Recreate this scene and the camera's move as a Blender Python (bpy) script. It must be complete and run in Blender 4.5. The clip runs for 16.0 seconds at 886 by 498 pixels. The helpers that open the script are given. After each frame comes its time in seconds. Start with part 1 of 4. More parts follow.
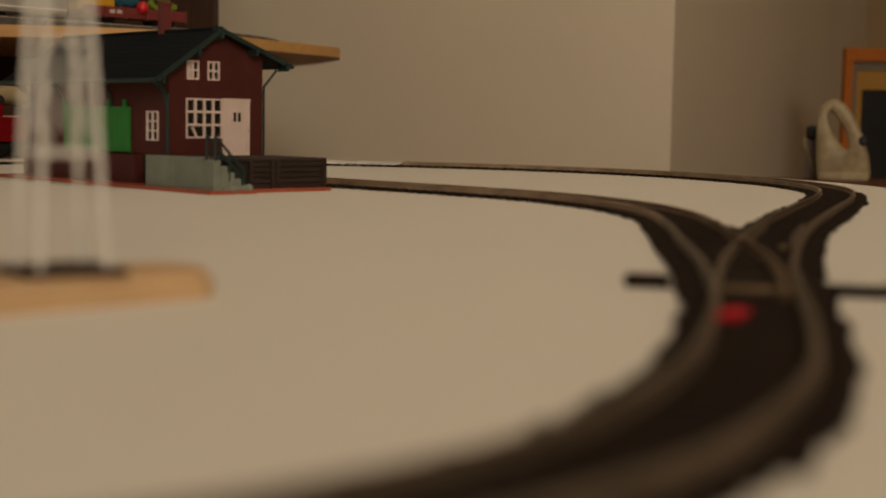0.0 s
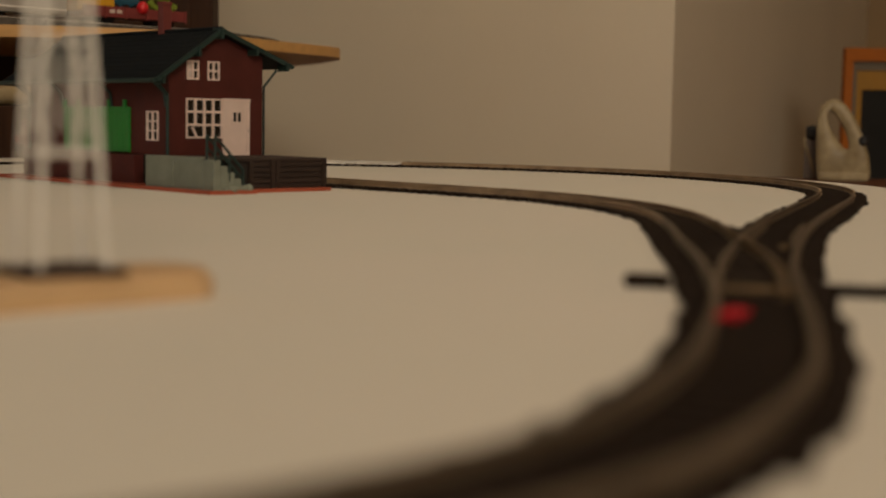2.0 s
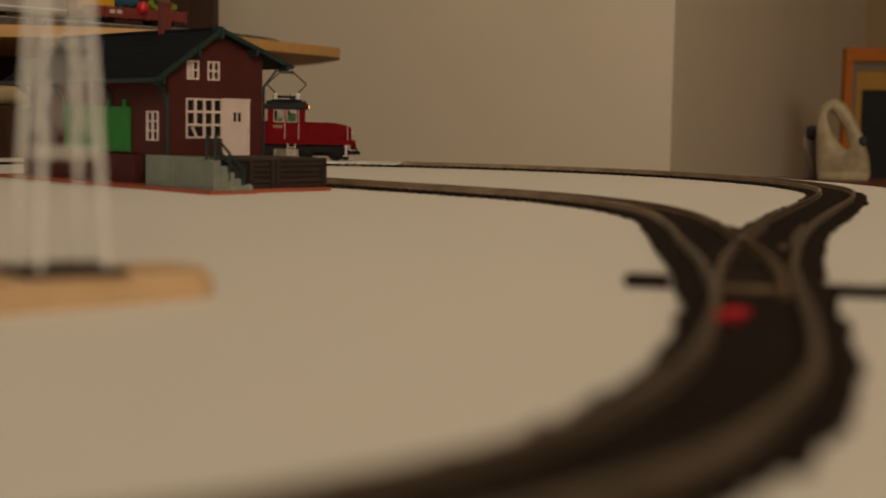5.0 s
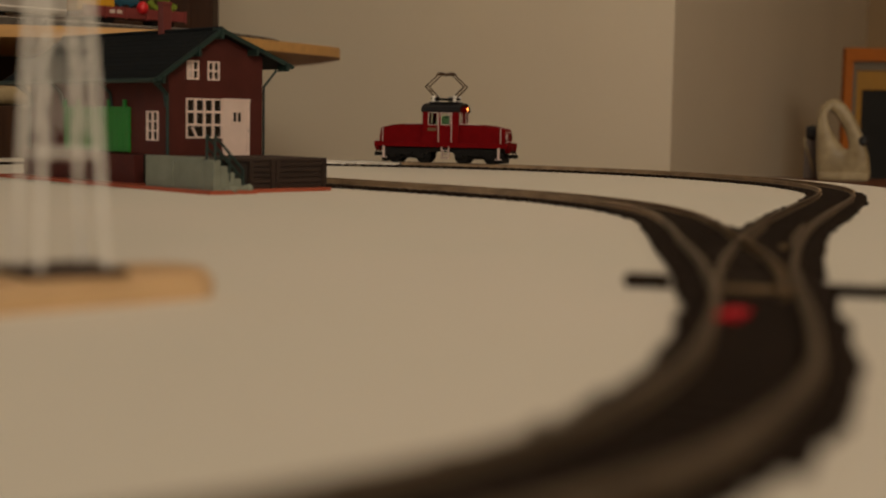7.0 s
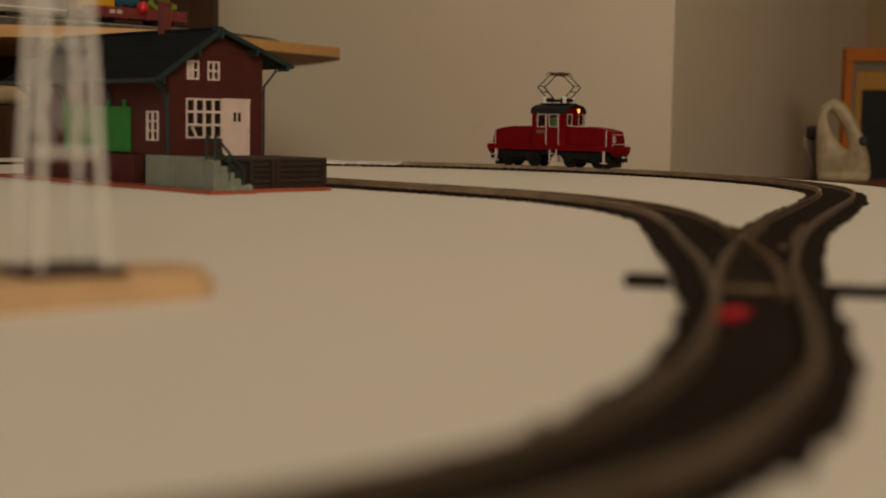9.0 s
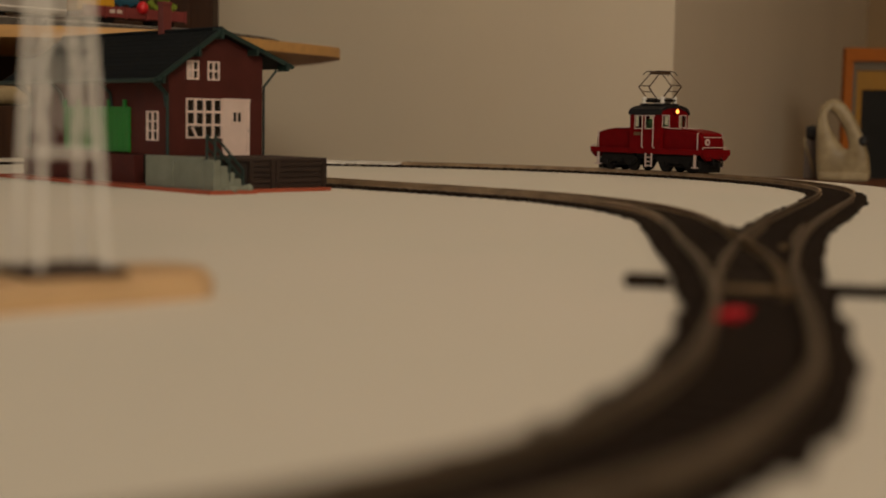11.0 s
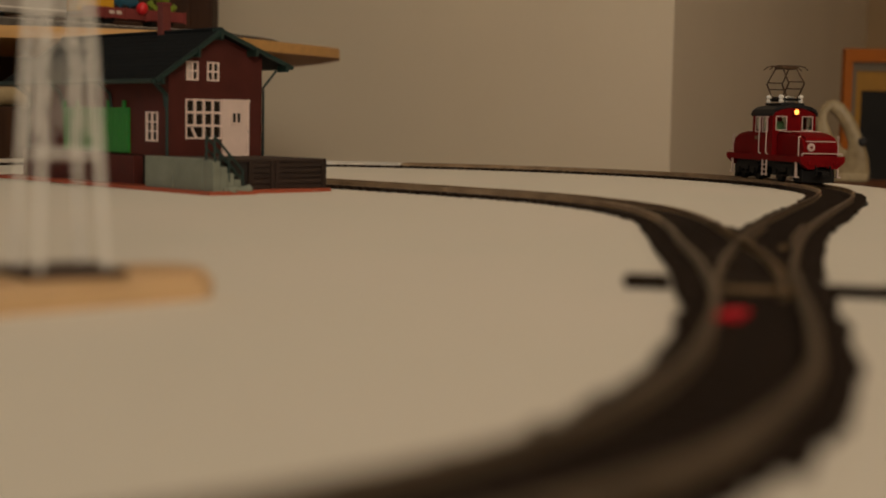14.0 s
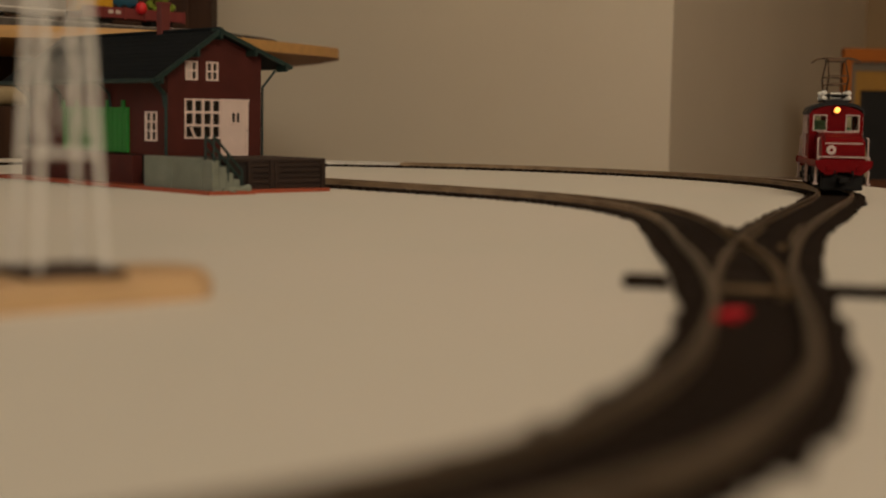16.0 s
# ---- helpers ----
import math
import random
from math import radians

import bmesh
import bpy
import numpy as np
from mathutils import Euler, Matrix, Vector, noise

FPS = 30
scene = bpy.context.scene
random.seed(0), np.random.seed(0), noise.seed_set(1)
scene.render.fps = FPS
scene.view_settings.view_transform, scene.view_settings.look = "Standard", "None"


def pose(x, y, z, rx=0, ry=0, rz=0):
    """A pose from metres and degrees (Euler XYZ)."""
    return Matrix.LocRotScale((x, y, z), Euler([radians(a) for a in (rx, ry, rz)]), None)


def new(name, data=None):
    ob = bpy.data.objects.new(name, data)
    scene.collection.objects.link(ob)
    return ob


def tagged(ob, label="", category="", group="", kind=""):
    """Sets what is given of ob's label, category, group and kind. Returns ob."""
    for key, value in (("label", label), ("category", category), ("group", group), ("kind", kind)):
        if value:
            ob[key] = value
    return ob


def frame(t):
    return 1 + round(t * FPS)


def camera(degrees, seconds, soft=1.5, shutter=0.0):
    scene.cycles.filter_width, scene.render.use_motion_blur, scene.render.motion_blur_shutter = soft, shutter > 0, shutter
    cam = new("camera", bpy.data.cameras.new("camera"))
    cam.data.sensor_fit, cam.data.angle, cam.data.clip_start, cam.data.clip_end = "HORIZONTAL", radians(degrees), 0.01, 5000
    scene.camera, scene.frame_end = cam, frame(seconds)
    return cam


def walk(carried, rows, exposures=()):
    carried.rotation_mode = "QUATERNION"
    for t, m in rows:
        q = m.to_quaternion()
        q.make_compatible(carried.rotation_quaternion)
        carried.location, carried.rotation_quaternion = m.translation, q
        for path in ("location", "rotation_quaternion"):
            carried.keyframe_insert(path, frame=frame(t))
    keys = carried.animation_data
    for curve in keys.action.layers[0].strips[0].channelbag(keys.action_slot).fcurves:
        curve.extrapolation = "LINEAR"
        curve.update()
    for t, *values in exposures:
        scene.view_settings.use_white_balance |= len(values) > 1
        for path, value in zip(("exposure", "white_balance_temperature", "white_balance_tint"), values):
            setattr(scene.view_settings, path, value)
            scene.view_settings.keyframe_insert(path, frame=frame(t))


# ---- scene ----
cam = camera(35.49, 16.0, soft=1.8)
cam.data.dof.use_dof = True
cam.data.dof.focus_distance = 0.86
cam.data.dof.aperture_fstop = 11.8

TOP = 0.80                     # height of the layout board over the floor
EYE = Vector((0, 0, TOP + 0.0345))
PITCH, ROLL = -5.19, 1.04


def aim(right=0.0, down=0.0):
    """The camera's pose, turned by small angles in degrees."""
    return (Matrix.Translation(EYE) @ pose(0, 0, 0, 90 + PITCH + down, 0, -right) @ pose(0, 0, 0, 0, 0, ROLL))


walk(cam, [(0.0, aim()), (13.2, aim()), (13.5, aim(0.045, 0.06)), (14.0, aim(0.02, 0.03)), (14.5, aim(0.03, 0.03)),
           (15.0, aim()), (15.5, aim(0.03, 0.015)), (16.0, aim(0.055, 0.02))], exposures=[(0.0, 0.0), (16.0, 0.0)])

# ---- light ----
world = bpy.data.worlds.new("world")
scene.world = world
world.use_nodes = True
sky = world.node_tree.nodes.new("ShaderNodeTexSky")
sky.sky_type, sky.sun_disc, sky.sun_elevation, sky.sun_rotation = "NISHITA", False, radians(25), radians(140)
world.node_tree.links.new(sky.outputs[0], world.node_tree.nodes["Background"].inputs[0])
world.node_tree.nodes["Background"].inputs[1].default_value = 0.08

# frame of the upper deck: local x runs along its track
DECK = pose(0.309, 1.900, 0, 0, 0, -135.4)
# the wall pier's outer corner: local x along its front, local y along its side
CORNER = pose(0.278, 1.710, 0, 0, 0, -24)


def area(name, m, sx, sy, power, colour):
    d = bpy.data.lights.new(name, "AREA")
    d.shape, d.size, d.size_y, d.energy, d.color = "RECTANGLE", sx, sy, power, colour
    ob = new(name, d)
    ob.matrix_world = m
    return ob


# soft fill light, added in two assumed window openings out of view
area("assumed_window_light", pose(-1.72, 0.25, 1.60, 0, -90, 0), 1.1, 1.5, 0.3, (1.0, 0.785, 0.555))
area("assumed_window_light", pose(0.60, -1.92, 1.86, 90, 0, 0), 1.2, 0.6, 24.0, (1.0, 0.81, 0.58))
# the ceiling lamp, out of view above the desk
LAMP = pose(0.34, 0.75, 2.36)
area("ceiling_light", LAMP, 0.6, 0.6, 5.2, (1.0, 0.79, 0.565))

# ---- materials ----


def mat(name, colour, rough=0.6, metal=0.0, vary=0.12, scale=60.0, bump=0.15, fine=900.0, stretch=(1, 1, 1), spec=0.5,
        dirt=None, coat=0.0, island=0.0):
    """A node material with colour variation at two scales, uneven gloss and a fine relief."""
    m = bpy.data.materials.new(name)
    m.use_nodes = True
    t, b = m.node_tree, m.node_tree.nodes["Principled BSDF"]
    L = t.links.new
    co = t.nodes.new("ShaderNodeTexCoord")
    mp = t.nodes.new("ShaderNodeMapping")
    mp.inputs["Scale"].default_value = stretch
    L(co.outputs["Object"], mp.inputs["Vector"])
    n1, n2 = t.nodes.new("ShaderNodeTexNoise"), t.nodes.new("ShaderNodeTexNoise")
    for n, s, dt in ((n1, scale, 4), (n2, fine, 3)):
        n.inputs["Scale"].default_value, n.inputs["Detail"].default_value = s, dt
        L(mp.outputs[0], n.inputs["Vector"])
    mx = t.nodes.new("ShaderNodeMix")
    mx.data_type = "RGBA"
    low = [max(0.0, c * (1 - vary)) for c in colour] if dirt is None else dirt
    mx.inputs[6].default_value = (*low, 1)
    mx.inputs[7].default_value = (*[min(1.0, c * (1 + vary)) for c in colour], 1)
    add = t.nodes.new("ShaderNodeMath")
    add.operation = "MULTIPLY_ADD"
    L(n2.outputs[0], add.inputs[0])
    add.inputs[1].default_value = 0.35
    sub = t.nodes.new("ShaderNodeMath")
    sub.operation = "MULTIPLY_ADD"
    L(n1.outputs[0], sub.inputs[0])
    sub.inputs[1].default_value, sub.inputs[2].default_value = 1.6, -0.48
    L(sub.outputs[0], add.inputs[2])
    last = add
    if island:
        inf = t.nodes.new("ShaderNodeObjectInfo")
        r = t.nodes.new("ShaderNodeMath")
        r.operation = "MULTIPLY_ADD"
        L(inf.outputs["Random"], r.inputs[0])
        r.inputs[1].default_value = island
        L(add.outputs[0], r.inputs[2])
        last = r
    cl = t.nodes.new("ShaderNodeClamp")
    L(last.outputs[0], cl.inputs[0])
    L(cl.outputs[0], mx.inputs[0])
    L(mx.outputs[2], b.inputs["Base Color"])
    rr = t.nodes.new("ShaderNodeMapRange")
    L(n1.outputs[0], rr.inputs[0])
    rr.inputs[3].default_value, rr.inputs[4].default_value = max(0.02, rough - 0.1), min(1.0, rough + 0.1)
    L(rr.outputs[0], b.inputs["Roughness"])
    b.inputs["Metallic"].default_value = metal
    b.inputs["Specular IOR Level"].default_value = spec
    b.inputs["Coat Weight"].default_value = coat
    if bump:
        bp = t.nodes.new("ShaderNodeBump")
        bp.inputs["Strength"].default_value, bp.inputs["Distance"].default_value = bump, 0.0004
        L(n2.outputs[0], bp.inputs["Height"])
        L(bp.outputs[0], b.inputs["Normal"])
    return m


def glow(name, colour, strength):
    m = bpy.data.materials.new(name)
    m.use_nodes = True
    b = m.node_tree.nodes["Principled BSDF"]
    b.inputs["Base Color"].default_value = (*colour, 1)
    b.inputs["Emission Color"].default_value = (*colour, 1)
    b.inputs["Emission Strength"].default_value = strength
    return m


def glass(name, tint=(0.9, 0.95, 0.92)):
    m = bpy.data.materials.new(name)
    m.use_nodes = True
    b = m.node_tree.nodes["Principled BSDF"]
    b.inputs["Base Color"].default_value = (*tint, 1)
    b.inputs["Transmission Weight"].default_value = 1.0
    b.inputs["Roughness"].default_value = 0.03
    b.inputs["IOR"].default_value = 1.3
    return m


WALL = mat("wall_paint", (0.82, 0.735, 0.59), 0.85, vary=0.05, scale=3, fine=180, bump=0.25)
# tan-brown taken darker so that less light bounces about the recess
TAN = mat("tan_brown_dimmed_paint", (0.40, 0.285, 0.165), 0.85, vary=0.07, scale=3, fine=180, bump=0.25)
CEIL = mat("ceiling_paint", (0.8, 0.78, 0.72), 0.9, vary=0.04, scale=3, fine=150)
FLOORW = mat("floor_wood", (0.22, 0.13, 0.07), 0.5, vary=0.25, scale=6, fine=90, stretch=(1, 8, 1))
BOARD = mat("white_board_paint", (0.80, 0.745, 0.68), 0.62, vary=0.0, scale=5.5, fine=300, bump=0.08, spec=0.35, dirt=(0.72, 0.715, 0.64))
DESKW = mat("dark_desk_wood", (0.10, 0.030, 0.013), 0.5, spec=0.2, vary=0.3, scale=12, fine=160, stretch=(1, 9, 1))
DARKWOOD = mat("dark_brown_cabinet_wood", (0.040, 0.019, 0.011), 0.6, spec=0.15, vary=0.35, scale=14, fine=200, stretch=(9, 1, 1))
PINE = mat("orange_pine", (0.62, 0.36, 0.13), 0.5, vary=0.16, scale=20, fine=240, stretch=(1, 7, 7), bump=0.12)
DISCW = mat("beech_wood", (0.62, 0.42, 0.23), 0.45, vary=0.16, scale=40, fine=420, stretch=(1, 6, 1), bump=0.12)
SLEEPER = mat("sleeper_plastic", (0.016, 0.010, 0.007), 0.8, spec=0.12, vary=0.35, scale=120, fine=1500, bump=0.3, island=0.35)
RAILT = mat("tan_rail", (0.42, 0.31, 0.20), 0.45, 0.3, vary=0.3, scale=90, fine=1200, dirt=(0.20, 0.135, 0.08))
RAILM = mat("tarnished_rail", (0.165, 0.125, 0.085), 0.45, 0.45, vary=0.3, scale=90, fine=1200, dirt=(0.078, 0.055, 0.037))
NICKEL = mat("bright_nickel_rail", (0.82, 0.79, 0.73), 0.35, 0.4, vary=0.15, scale=60, fine=900)
BRASS = mat("tarnished_brass", (0.20, 0.135, 0.075), 0.45, 0.8, vary=0.25, scale=150)
REDMARK = mat("red_mark_paint", (0.50, 0.006, 0.022), 0.6, spec=0.15, vary=0.15, scale=200)
BROWNWALL = mat("brown_red_wall", (0.084, 0.020, 0.016), 0.62, spec=0.22, vary=0.22, scale=90, fine=1800, bump=0.35)
ROOF = mat("slate_roof", (0.0075, 0.010, 0.012), 0.8, spec=0.12, vary=0.3, scale=120, fine=1500, bump=0.4, island=0.4)
TEAL = mat("dark_green_trim", (0.009, 0.030, 0.027), 0.55, vary=0.2, scale=150)
GREEN = mat("bright_green_door", (0.017, 0.205, 0.028), 0.5, vary=0.14, scale=150)
TRIM = mat("pinkish_white_plastic", (0.78, 0.635, 0.585), 0.5, vary=0.06, scale=150)
PLATE = mat("orange_red_base", (0.38, 0.080, 0.036), 0.6, vary=0.15, scale=80)
CONCRETE = mat("grey_green_ramp", (0.20, 0.225, 0.185), 0.75, vary=0.2, scale=120, fine=1500, bump=0.5)
PLANK = mat("dark_brown_planks", (0.032, 0.021, 0.017), 0.72, spec=0.25, vary=0.35, scale=150, fine=1600, stretch=(1, 1, 5), bump=0.4, island=0.5)
CHIM = mat("chimney_red", (0.16, 0.03, 0.025), 0.65, vary=0.2, scale=150)
INSIDE = mat("dark_interior", (0.02, 0.014, 0.012), 0.8, vary=0.2)
WINGLASS = mat("smoked_glazing", (0.012, 0.010, 0.009), 0.12, vary=0.2, scale=200, bump=0, spec=0.5)
LOCORED = mat("locomotive_red", (0.165, 0.0035, 0.0055), 0.45, vary=0.18, scale=180, fine=1800, bump=0.08, spec=0.05)
LOCODARK = mat("locomotive_black", (0.010, 0.009, 0.009), 0.6, spec=0.18, vary=0.3, scale=250)
LOCOROOF = mat("dark_grey_roof", (0.014, 0.014, 0.016), 0.55, spec=0.2, vary=0.2, scale=200)
LINE = mat("pale_lining_paint", (0.60, 0.48, 0.45), 0.5, vary=0.10, scale=200)
WHITE = mat("white_plastic", (0.80, 0.78, 0.74), 0.4, vary=0.04, scale=200)
PANTO = mat("bronze_wire", (0.10, 0.060, 0.035), 0.45, 0.7, vary=0.25, scale=300)
STEEL = mat("dull_steel", (0.35, 0.34, 0.32), 0.35, 0.9, vary=0.15, scale=300)
CREW = mat("green_cab_seat", (0.16, 0.36, 0.15), 0.6, vary=0.2, scale=300)
LAMPON = glow("lit_headlamp", (1.0, 0.34, 0.06), 3.0)
LAMPOFF = mat("unlit_lamp", (0.5, 0.45, 0.4), 0.2)
CABGLASS = glass("clear_cab_glazing")
MAST = mat("milky_white_plastic", (0.74, 0.73, 0.69), 0.35, vary=0.05, scale=150)
CREAM = mat("cream_plastic", (0.47, 0.385, 0.235), 0.42, vary=0.10, scale=45, fine=220, dirt=(0.20, 0.15, 0.08))
CARTON = mat("grey_brown_carton", (0.17, 0.135, 0.115), 0.7, vary=0.18, scale=30)
PALEPINK = mat("pale_pinkish_grey", (0.60, 0.52, 0.48), 0.8, vary=0.12, scale=300)
BLACK = mat("black_plastic", (0.012, 0.012, 0.014), 0.4, vary=0.2)
ORANGEF = mat("orange_frame_paint", (0.42, 0.125, 0.016), 0.6, spec=0.2, vary=0.12, scale=30)
GREYMAT = mat("grey_mount", (0.18, 0.15, 0.115), 0.8, vary=0.08, scale=40)
OCHRE = mat("ochre_mount", (0.38, 0.195, 0.027), 0.7, vary=0.1, scale=40)
SLATE = mat("dark_picture", (0.022, 0.022, 0.022), 0.6, spec=0.12, vary=0.3, scale=25)
GREYT = mat("grey_trackbed", (0.085, 0.080, 0.074), 0.85, vary=0.5, scale=260, bump=0.8, fine=600)
WAGONRED = mat("oxide_red_wagon", (0.20, 0.035, 0.035), 0.55, vary=0.15, scale=150)
SILVER = mat("silver_grey_car", (0.42, 0.41, 0.39), 0.4, 0.2, vary=0.1, scale=100)
YELLOW = mat("yellow_toy", (0.66, 0.36, 0.02), 0.45, vary=0.1, scale=100)
BLUE = mat("blue_toy", (0.01, 0.075, 0.13), 0.4, vary=0.15, scale=100)
TOYRED = mat("bright_red_toy", (0.65, 0.02, 0.03), 0.4, vary=0.1, scale=100)
LIME = mat("lime_green_toy", (0.18, 0.26, 0.02), 0.5, vary=0.15, scale=100)

# ---- mesh helpers; sizes in millimetres ----
MM = 0.001


def box(bm, x0, x1, y0, y1, z0, z1, bevel=0.0, m=None):
    """A box between the limits, in mm, its edges rounded by bevel."""
    r = bmesh.ops.create_cube(bm, size=1.0)
    vs = r["verts"]
    for v in vs:
        v.co = Vector((x0 + (v.co.x + .5) * (x1 - x0), y0 + (v.co.y + .5) * (y1 - y0), z0 + (v.co.z + .5) * (z1 - z0))) * MM
    if bevel:
        es = list({e for v in vs for e in v.link_edges})
        r = bmesh.ops.bevel(bm, geom=es, offset=bevel * MM, segments=2, affect="EDGES", profile=0.6)
        vs = list({v for v in r["verts"]} | {v for v in vs if v.is_valid})
    if m is not None:
        bmesh.ops.transform(bm, matrix=m, verts=vs)
    return bm


def rod(bm, a, b, r, n=8, r2=None):
    """A round bar from a to b, in mm."""
    a, b = Vector(a) * MM, Vector(b) * MM
    d = b - a
    m = Matrix.Translation((a + b) / 2) @ d.to_track_quat("Z", "Y").to_matrix().to_4x4()
    bmesh.ops.create_cone(bm, cap_ends=True, segments=n, radius1=r * MM, radius2=(r if r2 is None else r2) * MM, depth=d.length, matrix=m)
    return bm


def prism(bm, outline, y0, y1, axis="y"):
    """A prism over an outline of (x, z) pairs in mm, from y0 to y1."""
    def at(p, q):
        return {"y": Vector((p[0], q, p[1])), "x": Vector((q, p[0], p[1])), "z": Vector((p[0], p[1], q))}[axis] * MM
    lo = [bm.verts.new(at(p, y0)) for p in outline]
    hi = [bm.verts.new(at(p, y1)) for p in outline]
    n = len(outline)
    bm.faces.new(lo)
    bm.faces.new(hi[::-1])
    for i in range(n):
        bm.faces.new((lo[i], hi[i], hi[(i + 1) % n], lo[(i + 1) % n]))
    bmesh.ops.recalc_face_normals(bm, faces=bm.faces)
    return bm


def lathe(bm, rows, n=32, m=None):
    """A turned body from rows of (radius, z) in mm."""
    rings = []
    for r, z in rows:
        rings.append([bm.verts.new(Vector((r * math.cos(2 * math.pi * i / n), r * math.sin(2 * math.pi * i / n), z)) * MM) for i in range(n)])
    for a, b in zip(rings, rings[1:]):
        for i in range(n):
            bm.faces.new((a[i], a[(i + 1) % n], b[(i + 1) % n], b[i]))
    bm.faces.new(rings[0][::-1])
    bm.faces.new(rings[-1])
    if m is not None:
        bmesh.ops.transform(bm, matrix=m, verts=[v for r in rings for v in r])
    bmesh.ops.recalc_face_normals(bm, faces=bm.faces)
    return bm


def tube(bm, pts, r, n=8):
    for a, b in zip(pts, pts[1:]):
        rod(bm, a, b, r, n)
    for p in pts[1:-1]:
        bmesh.ops.create_icosphere(bm, subdivisions=1, radius=r * MM, matrix=Matrix.Translation(Vector(p) * MM))
    return bm


def mesh_of(name, bm, material, smooth=False):
    me = bpy.data.meshes.new(name)
    bm.to_mesh(me)
    bm.free()
    me.materials.append(material)
    if smooth:
        me.shade_smooth()
    return me


def part(name, bm, material, parent, label="", smooth=False):
    ob = new(name, mesh_of(name, bm, material, smooth))
    ob.parent = parent
    if label:
        tagged(ob, label)
    return ob


def thing(name, m, label, category, group="", kind=""):
    ob = new(name)
    ob.empty_display_size = 0.02
    ob.matrix_world = m
    return tagged(ob, label, category, group, kind)


def solid(name, bm, material, m, label, category, group="", kind="", smooth=False):
    ob = new(name, mesh_of(name, bm, material, smooth))
    ob.matrix_world = m
    return tagged(ob, label, category, group, kind)


B = bmesh.new
ON_BOARD = pose(0, 0, TOP)

# ---- the room ----


def wall(name, x0, x1, y0, y1, z0, z1, label, m=Matrix()):
    return solid(name, box(B(), x0, x1, y0, y1, z0, z1), WALL, m, label, "wall", kind="structure")


H = 2500
X0, X1, Y0, Y1 = -1700, 2100, -1900, 3330
wall("wall_pier", -2300, 0, 0, 1790, 0, H, "plain cream-beige painted plaster wall with a sharp outer corner", CORNER)
# the recess wall's brown is deepened to carry part of the shade there
solid("wall_north", box(B(), X0 - 120, X1 + 120, Y1, Y1 + 120, 0, H), TAN, Matrix(), "plain tan-brown wall of the recess, its colour deepened to keep the recess dim", "wall", kind="structure")
# out of view; its dark colour is there to dim light on the pier's side
solid("wall_east", box(B(), X1, X1 + 120, Y0, Y1, 0, H), TAN, Matrix(), "unseen wall, coloured tan-brown to weaken the bounced light", "wall", kind="structure")
ws = B()
for q in ((X0 - 120, -50, 0, H), (1250, X1 + 120, 0, H), (-50, 1250, 0, 1300), (-50, 1250, 2300, H)):
    box(ws, q[0], q[1], Y0 - 120, Y0, q[2], q[3])
solid("wall_south", ws, WALL, Matrix(), "plain beige painted wall with a window opening", "wall", kind="structure")
# unseen window, assumed around the main area light behind the camera
win2 = thing("window_2", Matrix(), "white framed window out of view, assumed as a source of soft warm light", "window", kind="structure")
wg = B()
for q in ((-50, 1250, 1300, 1350), (-50, 1250, 2250, 2300), (-50, 0, 1350, 2250), (1200, 1250, 1350, 2250), (580, 620, 1350, 2250)):
    box(wg, q[0], q[1], Y0 - 100, Y0 - 60, q[2], q[3], 4)
part("window_frame", wg, WHITE, win2)
wb = B()
for q in ((Y0, -500, 0, H), (1000, Y1, 0, H), (-500, 1000, 0, 1050), (-500, 1000, 2150, H)):
    box(wb, X0 - 120, X0, q[0], q[1], q[2], q[3])
solid("wall_west", wb, WALL, Matrix(), "plain beige painted wall with a wide window opening", "wall", kind="structure")
solid("floor", box(B(), X0 - 120, X1 + 120, Y0 - 120, Y1 + 120, -60, 0), FLOORW, Matrix(), "brown wooden floor", "floor", kind="structure")
solid("ceiling", box(B(), X0 - 120, X1 + 120, Y0 - 120, Y1 + 120, H, H + 80), CEIL, Matrix(), "plain white painted ceiling", "ceiling", kind="structure")
# unseen window, assumed around the weak area light on the left
win = thing("window_1", Matrix(), "white framed window out of view, assumed as a source of soft warm light", "window", kind="structure")
wf = B()
for q in ((-500, 1000, 1050, 1100), (-500, 1000, 2100, 2150), (-500, -450, 1100, 2100), (950, 1000, 1100, 2100), (230, 270, 1100, 2100)):
    box(wf, X0 - 100, X0 - 60, q[0], q[1], q[2], q[3], 4)
part("window_frame", wf, WHITE, win)

cl = thing("ceiling_lamp", LAMP, "flat round warm white ceiling lamp", "ceiling lamp")
part("housing", lathe(B(), [(60, 140), (60, 60), (240, 50), (250, 30), (250, 20)], 48), WHITE, cl)

# ---- desk and layout board ----
DESK_Z = -24.0
desk = thing("desk", Matrix(), "dark brown wooden desk under the layout board", "desk")
part("desktop", box(B(), -620, 1150, -260, 1692, TOP * 1000 + DESK_Z - 28, TOP * 1000 + DESK_Z, 2), DESKW, desk)
for a in (-580, 1050):
    for b in (-220, 1600):
        part("leg", box(B(), a, a + 60, b, b + 60, 0, TOP * 1000 + DESK_Z - 28, 2), DESKW, desk)


def rounded(x0, x1, y0, y1, radii, n=14):
    """The outline of a rectangle with corners of those radii: near right, far right, far left, near left."""
    out = []
    for (cx, cy, a0), r in zip(((x1, y0, -90), (x1, y1, 0), (x0, y1, 90), (x0, y0, 180)), radii):
        px = cx - r if cx == x1 else cx + r
        py = cy - r if cy == y1 else cy + r
        for i in range(n + 1):
            a = radians(a0 + 90 * i / n)
            out.append((px + r * math.cos(a), py + r * math.sin(a)))
    return out


bb = prism(B(), rounded(-472, 272, -150, 1194, (60, 371.9, 371.9, 60), 40), DESK_Z, 0, "z")
board = solid("layout_board", bb, BOARD, ON_BOARD, "white painted layout board with a rounded end, lying on the desk", "board")

